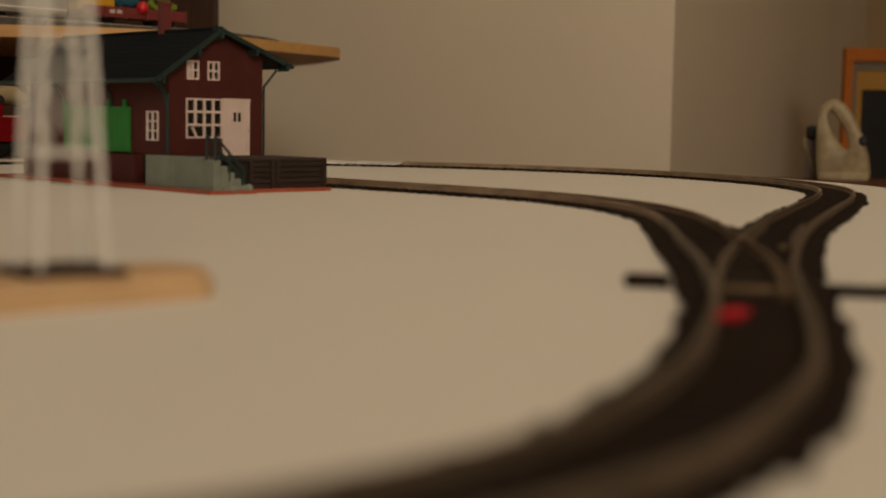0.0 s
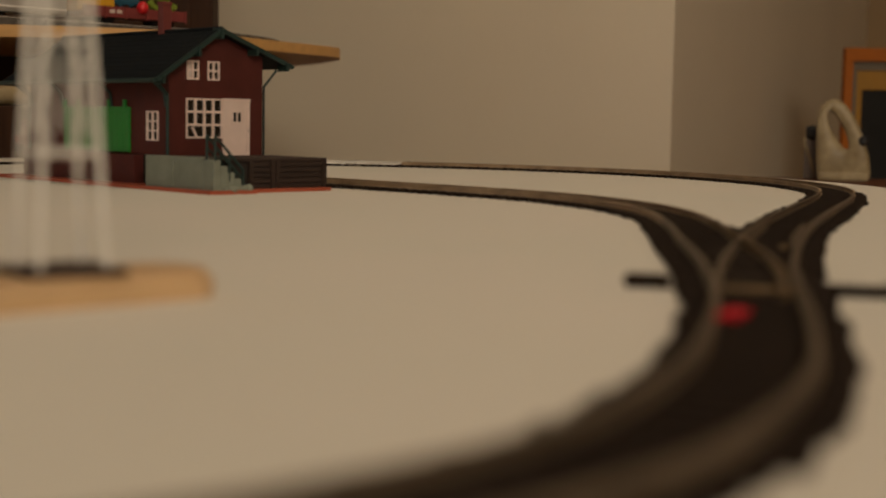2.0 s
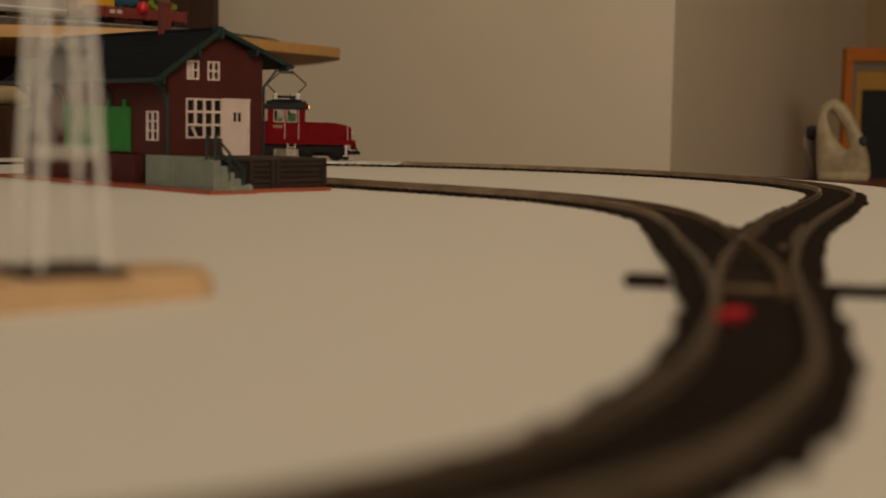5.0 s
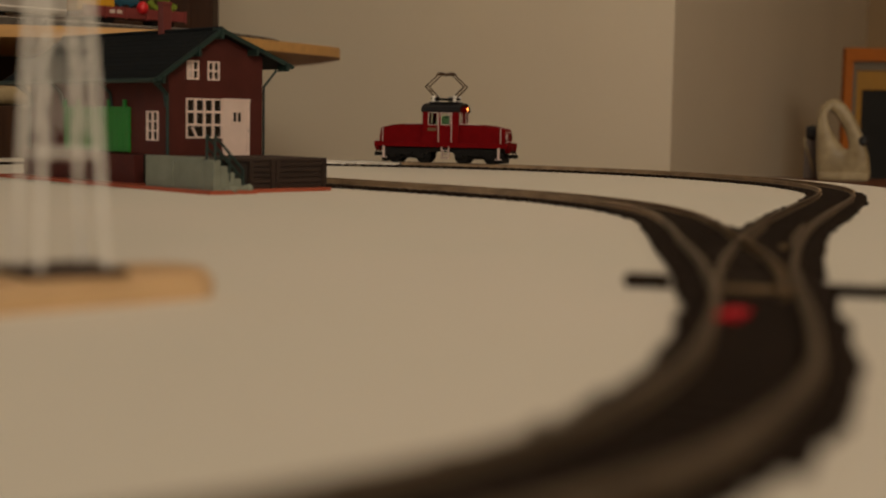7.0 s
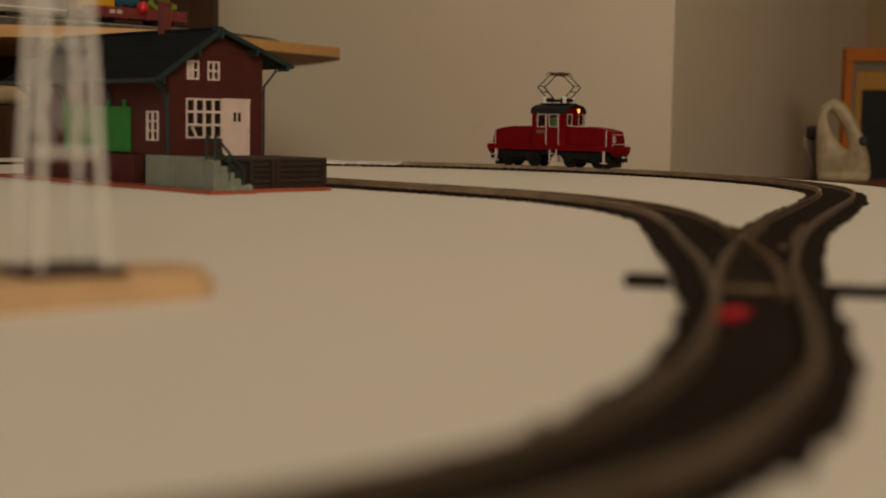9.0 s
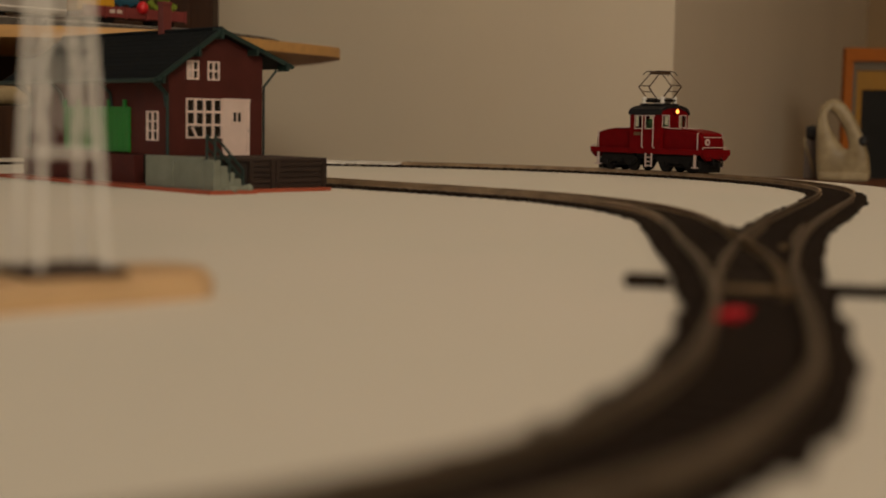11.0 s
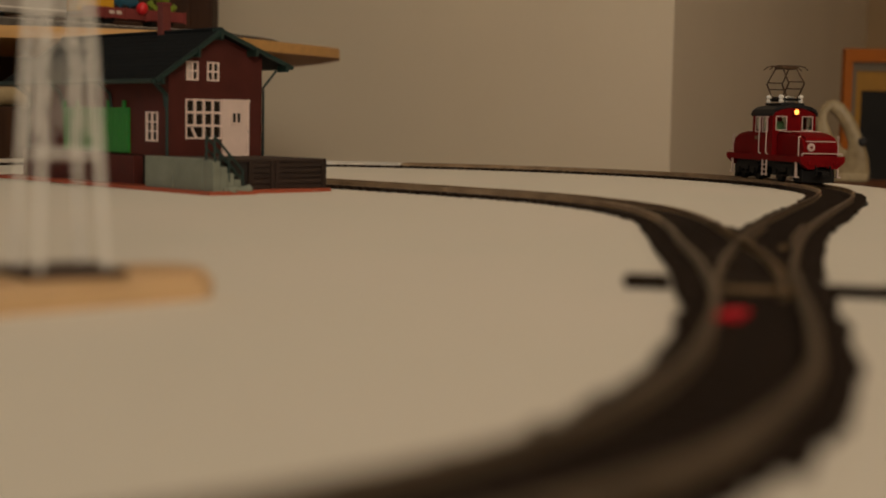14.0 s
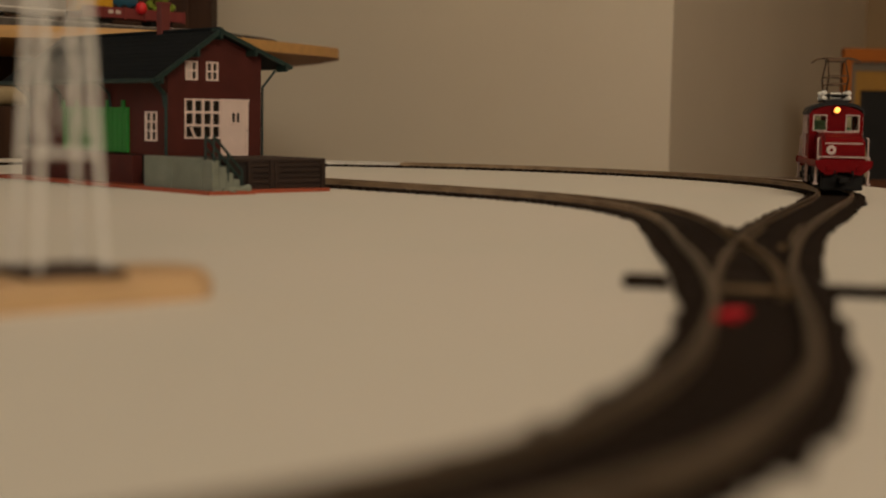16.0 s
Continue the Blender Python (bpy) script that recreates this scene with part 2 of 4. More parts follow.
# ---- railway tracks ----
CX, CY, RAD = -88.8, 785.6, 300.0      # the outer loop
GAUGE = 16.5


def smooth_line(pts, step=2.0):
    """A smooth line through points (x, y), at even steps."""
    p = [np.array(q, float) for q in pts]
    p = [2 * p[0] - p[1]] + p + [2 * p[-1] - p[-2]]
    out = []
    for i in range(1, len(p) - 2):
        for k in range(24):
            t = k / 24
            out.append(0.5 * (2 * p[i] + (p[i + 1] - p[i - 1]) * t + (2 * p[i - 1] - 5 * p[i] + 4 * p[i + 1] - p[i + 2]) * t ** 2
                              + (3 * p[i] - p[i - 1] - 3 * p[i + 1] + p[i + 2]) * t ** 3))
    out.append(p[-2])
    out = np.array(out)
    d = np.r_[0, np.cumsum(np.hypot(*np.diff(out, axis=0).T))]
    s = np.linspace(0, d[-1], max(2, int(d[-1] / step)))
    return np.c_[np.interp(s, d, out[:, 0]), np.interp(s, d, out[:, 1])]


def arc(a0, a1, step=2.0):
    n = int(abs(radians(a1 - a0)) * RAD / step)
    a = np.radians(np.linspace(a0, a1, n))
    return np.c_[CX + RAD * np.cos(a), CY + RAD * np.sin(a)]


def offset(line, d):
    t = np.gradient(line, axis=0)
    t /= np.linalg.norm(t, axis=1)[:, None]
    return line + d * np.c_[-t[:, 1], t[:, 0]]


def sweep(bm, line, prof):
    """A bar with the cross-section prof, (across, up) in mm, along a line on the board."""
    t = np.gradient(line, axis=0)
    t /= np.linalg.norm(t, axis=1)[:, None]
    rings = []
    for (x, y), (tx, ty) in zip(line, t):
        rings.append([bm.verts.new(Vector((x - ty * a, y + tx * a, z)) * MM) for a, z in prof])
    n = len(prof)
    for r, q in zip(rings, rings[1:]):
        for i in range(n):
            bm.faces.new((r[i], r[(i + 1) % n], q[(i + 1) % n], q[i]))
    bm.faces.new(rings[0])
    bm.faces.new(rings[-1][::-1])
    bmesh.ops.recalc_face_normals(bm, faces=bm.faces)
    return bm


RAILP = [(-1.0, 1.7), (1.0, 1.7), (0.9, 2.1), (0.35, 2.3), (0.35, 3.2), (0.6, 3.4), (0.6, 3.9), (0.45, 4.0), (-0.45, 4.0), (-0.6, 3.9),
         (-0.6, 3.4), (-0.35, 3.2), (-0.35, 2.3), (-0.9, 2.1)]
SLEEPER_ME = mesh_of("sleeper", box(B(), -1.55, 1.55, -14, 14, 0.1, 1.9, 0.25), SLEEPER)


def track(label, line, rails=(1, -1), pitch=7.0, metal=RAILM, wide=1.0):
    """A length of track along its centre line: web, sleepers and two rails."""
    ob = thing("railway_track", ON_BOARD, label, "railway track", "model railway tracks")
    part("web", sweep(B(), line, [(-10.2, 0.1), (10.2, 0.1), (10.0, 1.2), (-10.0, 1.2)]), SLEEPER, ob)
    for sgn in rails:
        part("rail", sweep(B(), offset(line, sgn * GAUGE / 2), RAILP), metal, ob)
    t = np.gradient(line, axis=0)
    run = np.r_[0, np.cumsum(np.hypot(*np.diff(line, axis=0).T))]
    rnd = random.Random(4)
    for d in np.arange(1.5, run[-1], pitch):
        x, y = np.interp(d, run, line[:, 0]), np.interp(d, run, line[:, 1])
        s = new("sleeper", SLEEPER_ME)
        s.parent = ob
        s.matrix_local = pose(x * MM, y * MM, 0, 0, 0, math.degrees(math.atan2(np.interp(d, run, t[:, 1]), np.interp(d, run, t[:, 0]))) + rnd.uniform(-.8, .8)) @ Matrix.Diagonal((1, wide * rnd.uniform(0.93, 1.07), 1, 1))
    return ob


track("curved dark sleepered track of the outer loop with tarnished rails", arc(79, -19), metal=RAILT)
track("curved dark sleepered track of the loop with bright nickel rails", arc(168, 79.3), metal=NICKEL)
NEAR = [(-64, 75), (-36, 88.5), (-11.5, 104.5), (10.5, 124.8), (25.7, 147), (41.5, 183.7), (53.2, 227.8), (62.5, 272)]
track("dark sleepered track curving into the switch", smooth_line(NEAR), wide=1.04)
MAIN = [(62.5, 272.4), (78.8, 342), (108.8, 444), (145.8, 548), (178.2, 636), (CX + RAD * math.cos(radians(-19.3)), CY + RAD * math.sin(radians(-19.3)))]
BRANCH = [(62.5, 272.4), (70, 330), (75.0, 386), (81.2, 450), (83.2, 510), (75, 566), (49, 625), (5, 676), (-62, 742), (-158, 840), (-220, 903)]
branch_line, main_line = smooth_line(BRANCH), smooth_line(MAIN)
cut = int(np.argmin(np.abs(branch_line[:, 1] - 470)))
switch = track("dark model railway switch with tarnished rails and long tie", main_line, wide=1.06)
part("web", sweep(B(), branch_line[:cut], [(-10.2, 0.15), (10.2, 0.15), (10.0, 1.25), (-10.0, 1.25)]), SLEEPER, switch)
part("rail", sweep(B(), offset(branch_line[:cut], GAUGE / 2), [(a, z - 0.03) for a, z in RAILP]), RAILM, switch)
blade = np.r_[smooth_line([(65.8, 264), (71.4, 288), (76.2, 312), (81.4, 350), (85.6, 400)]), offset(branch_line[:cut], -GAUGE / 2)[branch_line[:cut, 1] > 406]]
part("point_blade", sweep(B(), blade, [(a, z - 0.03) for a, z in RAILP]), BRASS, switch)
run_s = np.arange(1, cut, 4)
for k, i in enumerate(run_s):
    s = new("sleeper", SLEEPER_ME)
    s.parent = switch
    d = branch_line[min(i + 1, len(branch_line) - 1)] - branch_line[i]
    s.matrix_local = pose(branch_line[i][0] * MM, branch_line[i][1] * MM, -0.0001, 0, 0, math.degrees(math.atan2(d[1], d[0]))) @ Matrix.Diagonal((1, 1.12, 1, 1))
switch.name = "railway_switch"
tagged(switch, category="railway switch")
part("throw_bar", box(B(), -11.0, 5, -1.4, 1.4, 2.0, 3.2, 0.3, pose(0.0665, 0.273, 0, 0, 0, -14)), BRASS, switch, "dull brass bar between the point blades")
tie_at = pose(0.0715, 0.2900, 0, 0, 0, -15)
tie = box(B(), -33, -23.5, -2.6, 2.6, 0.1, 2.9, 0.7, tie_at)
box(tie, -24.0, -14, -1.3, 1.3, 0.1, 0.7, 0.2, tie_at)
box(tie, -14.2, 34, -2.1, 2.1, 0.1, 2.4, 0.3, tie_at)
box(tie, 20, 29, -2.5, 2.5, 0.1, 2.7, 0.6, tie_at)
part("long_tie", tie, SLEEPER, switch, "long dark tie that sticks out on both sides")
part("pin", lathe(B(), [(1.4, 0), (1.4, 0.8), (0.8, 1.3)], 12, pose(0.0930, 0.377, 0.0019)), BRASS, switch, "small shiny pin head")
for f0 in (1, -1):
    part("guard_rail", sweep(B(), offset(main_line[60:95], f0 * (GAUGE / 2 - 2.2)), [(a * 0.8, z - 0.1) for a, z in RAILP]), RAILM, switch)
solid("red_marker", box(B(), -2.2, 2.2, -5.2, 5.2, 1.95, 3.0, 0.6, pose(0.0506, 0.2385, 0, 0, 0, -24)), REDMARK, ON_BOARD,
      "small bright red mark lying between the rails", "marker")
track("dark sleepered branch track running straight past the station", branch_line[cut:], metal=RAILT)

# ---- station ----
station = thing("station_building", ON_BOARD @ pose(-0.1356, 0.6818, 0, 0, 0, 44.5),
                "brown model station, dark roof, green trim and loading ramp", "model building")
FL = 16.3                  # top of the terrace
UW, VD = 56.8, 138.0       # width of the gable, length of the house
APEX, EL, ER = (26.8, 79.2), (-11.6, 53.2), (70.8, 62.8)


def roof_z(u):
    a, b = (EL, APEX) if u < APEX[0] else (APEX, ER)
    return a[1] + (b[1] - a[1]) * (u - a[0]) / (b[0] - a[0])


def holed(bm, x0, x1, z0, top, holes, y0, y1, axis="y"):
    """A wall with a top line top(x) and rectangular holes that go through it."""
    xs = sorted({x0, x1, *[h[0] for h in holes], *[h[1] for h in holes], *([APEX[0]] if x0 < APEX[0] < x1 and axis == "y" else [])})
    for a, b in zip(xs, xs[1:]):
        cur = z0
        for h in sorted((h for h in holes if h[0] <= a and h[1] >= b), key=lambda h: h[2]):
            prism(bm, [(a, cur), (b, cur), (b, h[2]), (a, h[2])], y0, y1, axis)
            cur = h[3]
        prism(bm, [(a, cur), (b, cur), (b, top(b)), (a, top(a))], y0, y1, axis)
    bmesh.ops.remove_doubles(bm, verts=bm.verts, dist=1e-6)
    return bm


SMALL = [(10.2, 17.4, 53.8, 63.3), (22.6, 29.8, 53.8, 63.3)]
BIG, DOOR = (9.8, 31.6, 24.8, 44.7), (31.6, 48.2, FL, 44.7)
part("base_plate", prism(B(), [(-15.5, -57.5), (11, -57.5), (15, -51), (62.3, -50), (62.3, 152), (-15.5, 152)], 0, 1.7, "z"), PLATE, station, "flat orange-red plastic base plate")
gable = part("wall", holed(B(), 0, UW, FL, lambda u: roof_z(u) - 1.0, [*SMALL, BIG, DOOR], 0, 2.2), BROWNWALL, station)
SIDEW, FREIGHT = (9.0, 19.7, 23.2, 38.0), (36.0, 100.0, FL + 0.6, 40.0)
part("wall", holed(B(), 2.2, VD, FL, lambda v: roof_z(0) - 1.0, [SIDEW, FREIGHT], 0, 2.2, "x"), BROWNWALL, station)
part("wall", holed(B(), 2.2, VD, FL, lambda v: roof_z(UW) - 1.0, [], UW - 2.2, UW, "x"), BROWNWALL, station)
part("wall", holed(B(), 2.2, UW - 2.2, FL, lambda u: roof_z(u) - 1.0, [], VD - 2.2, VD), BROWNWALL, station)
part("foundation", box(B(), 1, UW - 1, 1, VD, 1.2, FL - 0.2), INSIDE, station, "dark brown foundation under the house")
part("foundation", box(B(), -5, 0.8, 24, VD, 1.2, FL - 0.3, 0.4), BROWNWALL, station, "dark red-brown loading platform under the eave")


def window(name, parent, u0, u1, z0, z1, cols, rows, axis="y", face=0.0, bar=0.9, pale_cols=(), broken=False):
    """A window with a proud frame, glazing bars and dark glazing; chosen columns have pale panes."""
    t = 0.85
    cw, rh = (u1 - u0 - 2 * t + bar) / cols, (z1 - z0 - 2 * t + bar) / rows
    lights = [(u0 + t + i * cw, u0 + t + (i + 1) * cw - bar, z0 + t + k * rh, z0 + t + (k + 1) * rh - bar, i in pale_cols) for i in range(cols) for k in range(rows)]
    if broken:         # one bar of the lowest row hangs loose
        first, second = lights[0], lights[rows]
        lights = [(first[0], second[1], first[2], first[3], False)] + [q for q in lights if q not in (first, second)]
    ob = part(name, holed(B(), u0, u1, z0, lambda u: z1, [q[:4] for q in lights], face - 0.55, face + 0.9, axis), TRIM, parent, "pinkish white glazing frame")
    for a, b, c, d, is_pale in lights:
        g = B()
        if axis == "y":
            box(g, a - 0.1, b + 0.1, face + 0.5, face + 0.8, c - 0.1, d + 0.1)
        else:
            box(g, face + 0.5, face + 0.8, a - 0.1, b + 0.1, c - 0.1, d + 0.1)
        part("pane", g, PALEPINK if is_pale else WINGLASS, ob, "pale pinkish pane" if is_pale else "dark glazing")
    if broken:
        x, z = (first[1] + second[0]) / 2, first[2]
        part("loose_bar", box(B(), -0.6, 0.6, face - 0.5, face + 0.3, 0, 5.6, 0.1, pose((x + 0.8) * MM, 0, (z - 0.2) * MM, 0, -28, 0)), TRIM, ob, "loose slanting glazing bar")
    return ob


window("window", station, *SMALL[0], 2, 2, bar=0.95, pale_cols=(0,))
window("window", station, *SMALL[1], 2, 2, bar=0.95)
window("window", station, *BIG, 4, 3, bar=1.25, broken=True)
window("window", station, *SIDEW, 2, 3, "x", bar=0.8)
d = holed(B(), DOOR[0], DOOR[1], DOOR[2], lambda u: DOOR[3], [(DOOR[0] + 2.6, DOOR[1] - 1.8, DOOR[2] + 1.6, DOOR[3] - 2.4)], -1.0, 1.2)
box(d, DOOR[0] + 2.5, DOOR[1] - 1.7, -0.55, 0.9, DOOR[2] + 1.5, DOOR[3] - 2.3)
box(d, DOOR[0] + 5.2, DOOR[0] + 11.4, -0.95, -0.5, 32.2, 39.4, 0.15)
box(d, DOOR[0] - 0.2, DOOR[1] + 0.4, -1.3, 0.6, DOOR[3] - 0.9, DOOR[3] + 0.3, 0.2)
door = part("door", d, TRIM, station, "pinkish white panelled house door with two small slots")
for u in (38.0, 40.8):
    part("pane", box(B(), u, u + 1.5, -1.2, -0.8, 33.4, 38.0, 0.1), INSIDE, door)
part("handle", rod(B(), (DOOR[1] - 0.9, -1.8, 29), (DOOR[1] - 0.9, -0.9, 29), 0.35), STEEL, door)
fdoor = part("freight_door", box(B(), -1.2, 0.8, FREIGHT[0] - 1.5, FREIGHT[1], FREIGHT[2], FREIGHT[3], 0.3), GREEN, station, "bright green sliding freight door of upright boards")
for k in range(14):
    v = FREIGHT[0] - 1.3 + k * (FREIGHT[1] - FREIGHT[0]) / 14
    part("board", box(B(), -1.45, -1.0, v, v + 4.2, FREIGHT[2] + 0.5, FREIGHT[3] - 0.5, 0.15), GREEN, fdoor)
for v in (37.5, 52.5, 83.5, 97.5):
    part("hanger", box(B(), -1.9, -0.4, v, v + 2.2, FREIGHT[3] - 2, FREIGHT[3] + 3.6, 0.3), GREEN, fdoor)

# roof slabs with slate courses
for a, b, nm in ((EL, APEX, "left"), (ER, APEX, "right")):
    a, b = Vector((a[0], a[1])), Vector((b[0], b[1]))
    n = Vector((-(b - a).y, (b - a).x)).normalized()
    if n.y < 0:
        n = -n
    sl = part("roof", prism(B(), [tuple(a - n * 1.2), tuple(b - n * 1.2), tuple(b), tuple(a)], -6, 150), ROOF, station, "dark slate grey roof slope")
    courses = 11
    for k in range(courses):
        p, q = a.lerp(b, k / courses), a.lerp(b, (k + 1) / courses)
        part("slate_course", prism(B(), [tuple(p + n * 0.05), tuple(q + n * 0.05), tuple(q + n * 0.12), tuple(p + n * 0.22)], -6.2, 150.2), ROOF, sl)
    brd = part("bargeboard", prism(B(), [tuple(a - n * 1.6), tuple(b - n * 1.7), tuple(b + n * 0.45), tuple(a + n * 0.45)], -7.4, -5.9), TEAL, station, "dark green bargeboard")
    for f in ((0.06, 0.5, 0.985) if nm == "right" else (0.06, 0.6)):
        c = a.lerp(b, f) - n * 2.6
        w, h = (1.6, 3.2) if f < 0.9 else (1.8, 4.5)
        part("purlin_end", box(B(), c.x - w / 2, c.x + w / 2, -8.2, 0.0, c.y - h / 2, c.y + h / 2 + 1.2, 0.35), TEAL, brd)
part("ridge_cap", rod(B(), (APEX[0], -6.3, APEX[1] + 0.3), (APEX[0], 150.3, APEX[1] + 0.3), 1.1, 10), ROOF, station)
for e, sg in ((EL, -1), (ER, 1)):
    part("gutter", rod(B(), (e[0] + sg * 0.6, -6.4, e[1] - 0.6), (e[0] + sg * 0.6, 150.4, e[1] - 0.6), 1.1, 10), TEAL, station, "dark green gutter")
# eave struts and downpipes
for v in (2.0, 52.0, 102.0, 136.0):
    part("strut", tube(B(), [(-0.4, v, 40), (-1.5, v, 47), (-8.5, v, 53.2)], 0.75), TEAL, station)
part("downpipe", tube(B(), [(-1.2, -0.6, FL), (-1.2, -0.6, 46), (-9.5, -2.5, 53.0)], 0.85), TEAL, station)
part("downpipe", tube(B(), [(UW + 1.2, 0.4, FL), (UW + 1.2, 0.4, 51.5), (ER[0] - 6, -1.5, 60.4)], 0.65), TEAL, station)
part("downpipe", tube(B(), [(-1.2, 138, FL), (-1.2, 138, 46), (-9.5, 142, 53.0)], 0.7), TEAL, station)
ch = part("chimney", box(B(), 25.0, 30.2, 43.5, 48.5, 74, 94, 0.3), CHIM, station, "dark red brick chimney")
part("cap", box(B(), 24.7, 30.5, 43.2, 48.8, 93.4, 95.2, 0.3), CHIM, ch)
# terrace and ramp before the gable
TU0, TU1, TV0, TV1 = -11.5, 61.5, -47.0, 0.0
part("terrace_top", box(B(), TU0, TU1, TV0, TV1, FL - 1.6, FL, 0.3), PLANK, station, "dark brown planked terrace")
part("terrace_core", box(B(), TU0 + 1.5, TU1 - 1.5, TV0 + 1.5, TV1, 1.2, FL - 1.6), INSIDE, station)
for k in range(5):
    z = 1.7 + k * 2.62
    part("plank", box(B(), 14, TU1 - 0.2, TV0 + 0.2, TV0 + 1.6, z, z + 2.25, 0.3), PLANK, station)
    part("plank", box(B(), TU1 - 1.6, TU1 - 0.2, TV0 + 1.7, TV1, z, z + 2.25, 0.3), PLANK, station)
for u in (14.0, 27.0, 29.8, TU1 - 2.6):
    part("post", box(B(), u, u + 2.4, TV0 - 0.5, TV0 + 0.8, 1.2, FL - 0.8, 0.3), PLANK, station)
for v0, v1 in ((-46.5, -22.2), (-22, 2.0)):
    part("ramp_block", box(B(), TU0 - 0.6, TU0 + 5, v0, v1, 1.2, FL + 0.3, 0.5), CONCRETE, station, "grey-green concrete ramp block")
# flight of steps along the front, falling away from the ramp
for k in range(5):
    part("step", box(B(), TU0 - 0.4 + k * 3.9, TU0 + 3.5 + k * 3.9, TV0 - 8.0, TV0 + 0.4, 1.2, FL - 0.4 - k * 2.95, 0.5), CONCRETE, station, "grey-green stone step")
rub = B()
rr = random.Random(11)
for k in range(16):
    q = rr.uniform(1.0, 2.2)
    bmesh.ops.create_icosphere(rub, subdivisions=1, radius=q * MM, matrix=Matrix.Translation(Vector((TU0 + rr.uniform(2, 19), TV0 - 8.4 - rr.uniform(0, 0.8), 1.5 + rr.uniform(0, 1.6))) * MM))
part("rubble", rub, CONCRETE, station, "pale grey rubble at the foot of the steps")
for v in (TV0 - 7.6, TV0 - 1.0):
    part("stair_rail", tube(B(), [(TU0 + 0.6, v, FL - 1), (TU0 + 0.6, v, 26.8), (TU0 + 16.5, v, 11.0), (TU0 + 16.5, v, 2)], 0.65), TEAL, station, "dark green stair railing")
    part("stair_rail", tube(B(), [(TU0 + 0.6, v, 21.5), (TU0 + 16.5, v, 6.5)], 0.6), TEAL, station)
    part("stair_post", tube(B(), [(TU0 + 8.5, v, 19), (TU0 + 8.5, v, 6)], 0.6), TEAL, station)

# ---- lattice mast on a wooden base ----
bs = prism(B(), rounded(-46, 31.5, -10.8, 10.8, (9, 9, 9, 9)), 0, 5.4, "z")
bmesh.ops.bevel(bs, geom=[e for e in bs.edges if min(v.co.z for v in e.verts) > 0.005], offset=1.6 * MM, segments=3, affect="EDGES")
solid("wooden_block", bs, DISCW, ON_BOARD @ pose(-0.0716, 0.2555, 0, 0, 0, 43), "oblong light wooden block with rounded ends lying on the board", "wooden block")
mast = thing("lattice_mast", ON_BOARD @ pose(-0.0709, 0.2558, 0.0054, 0, 0, 36), "milky white plastic lattice mast standing on a wooden block", "lattice mast")
MB, MT, MH = 6.4, 1.7, 105.0


def leg_at(sx, sy, z):
    w = MB + (MT - MB) * z / MH
    return Vector((sx * w, sy * w, z))


part("foot", box(B(), -9.5, 9.5, -9.5, 9.5, 0, 1.4, 0.4), mat("dark_foot", (0.05, 0.03, 0.02), 0.6), mast, "dark brown foot plate")
CN = ((1, 1), (-1, 1), (-1, -1), (1, -1))
for sx, sy in CN:
    part("leg", rod(B(), leg_at(sx, sy, 1.2), leg_at(sx, sy, MH), 0.68, 8, 0.62), MAST, mast)
lev = [1.4, 22.5, 43, 64, 85, MH]
for i, z in enumerate(lev):
    for (ax, ay), (bx, by) in zip(CN, CN[1:] + CN[:1]):
        if i:
            part("crossbar", rod(B(), leg_at(ax, ay, z), leg_at(bx, by, z), 0.55 if i == 1 else 0.25), MAST, mast)
        if i + 1 < len(lev) and i:
            part("diagonal", rod(B(), leg_at(ax, ay, z), leg_at(bx, by, lev[i + 1]), 0.2), MAST, mast)
            part("diagonal", rod(B(), leg_at(bx, by, z), leg_at(ax, ay, lev[i + 1]), 0.2), MAST, mast)

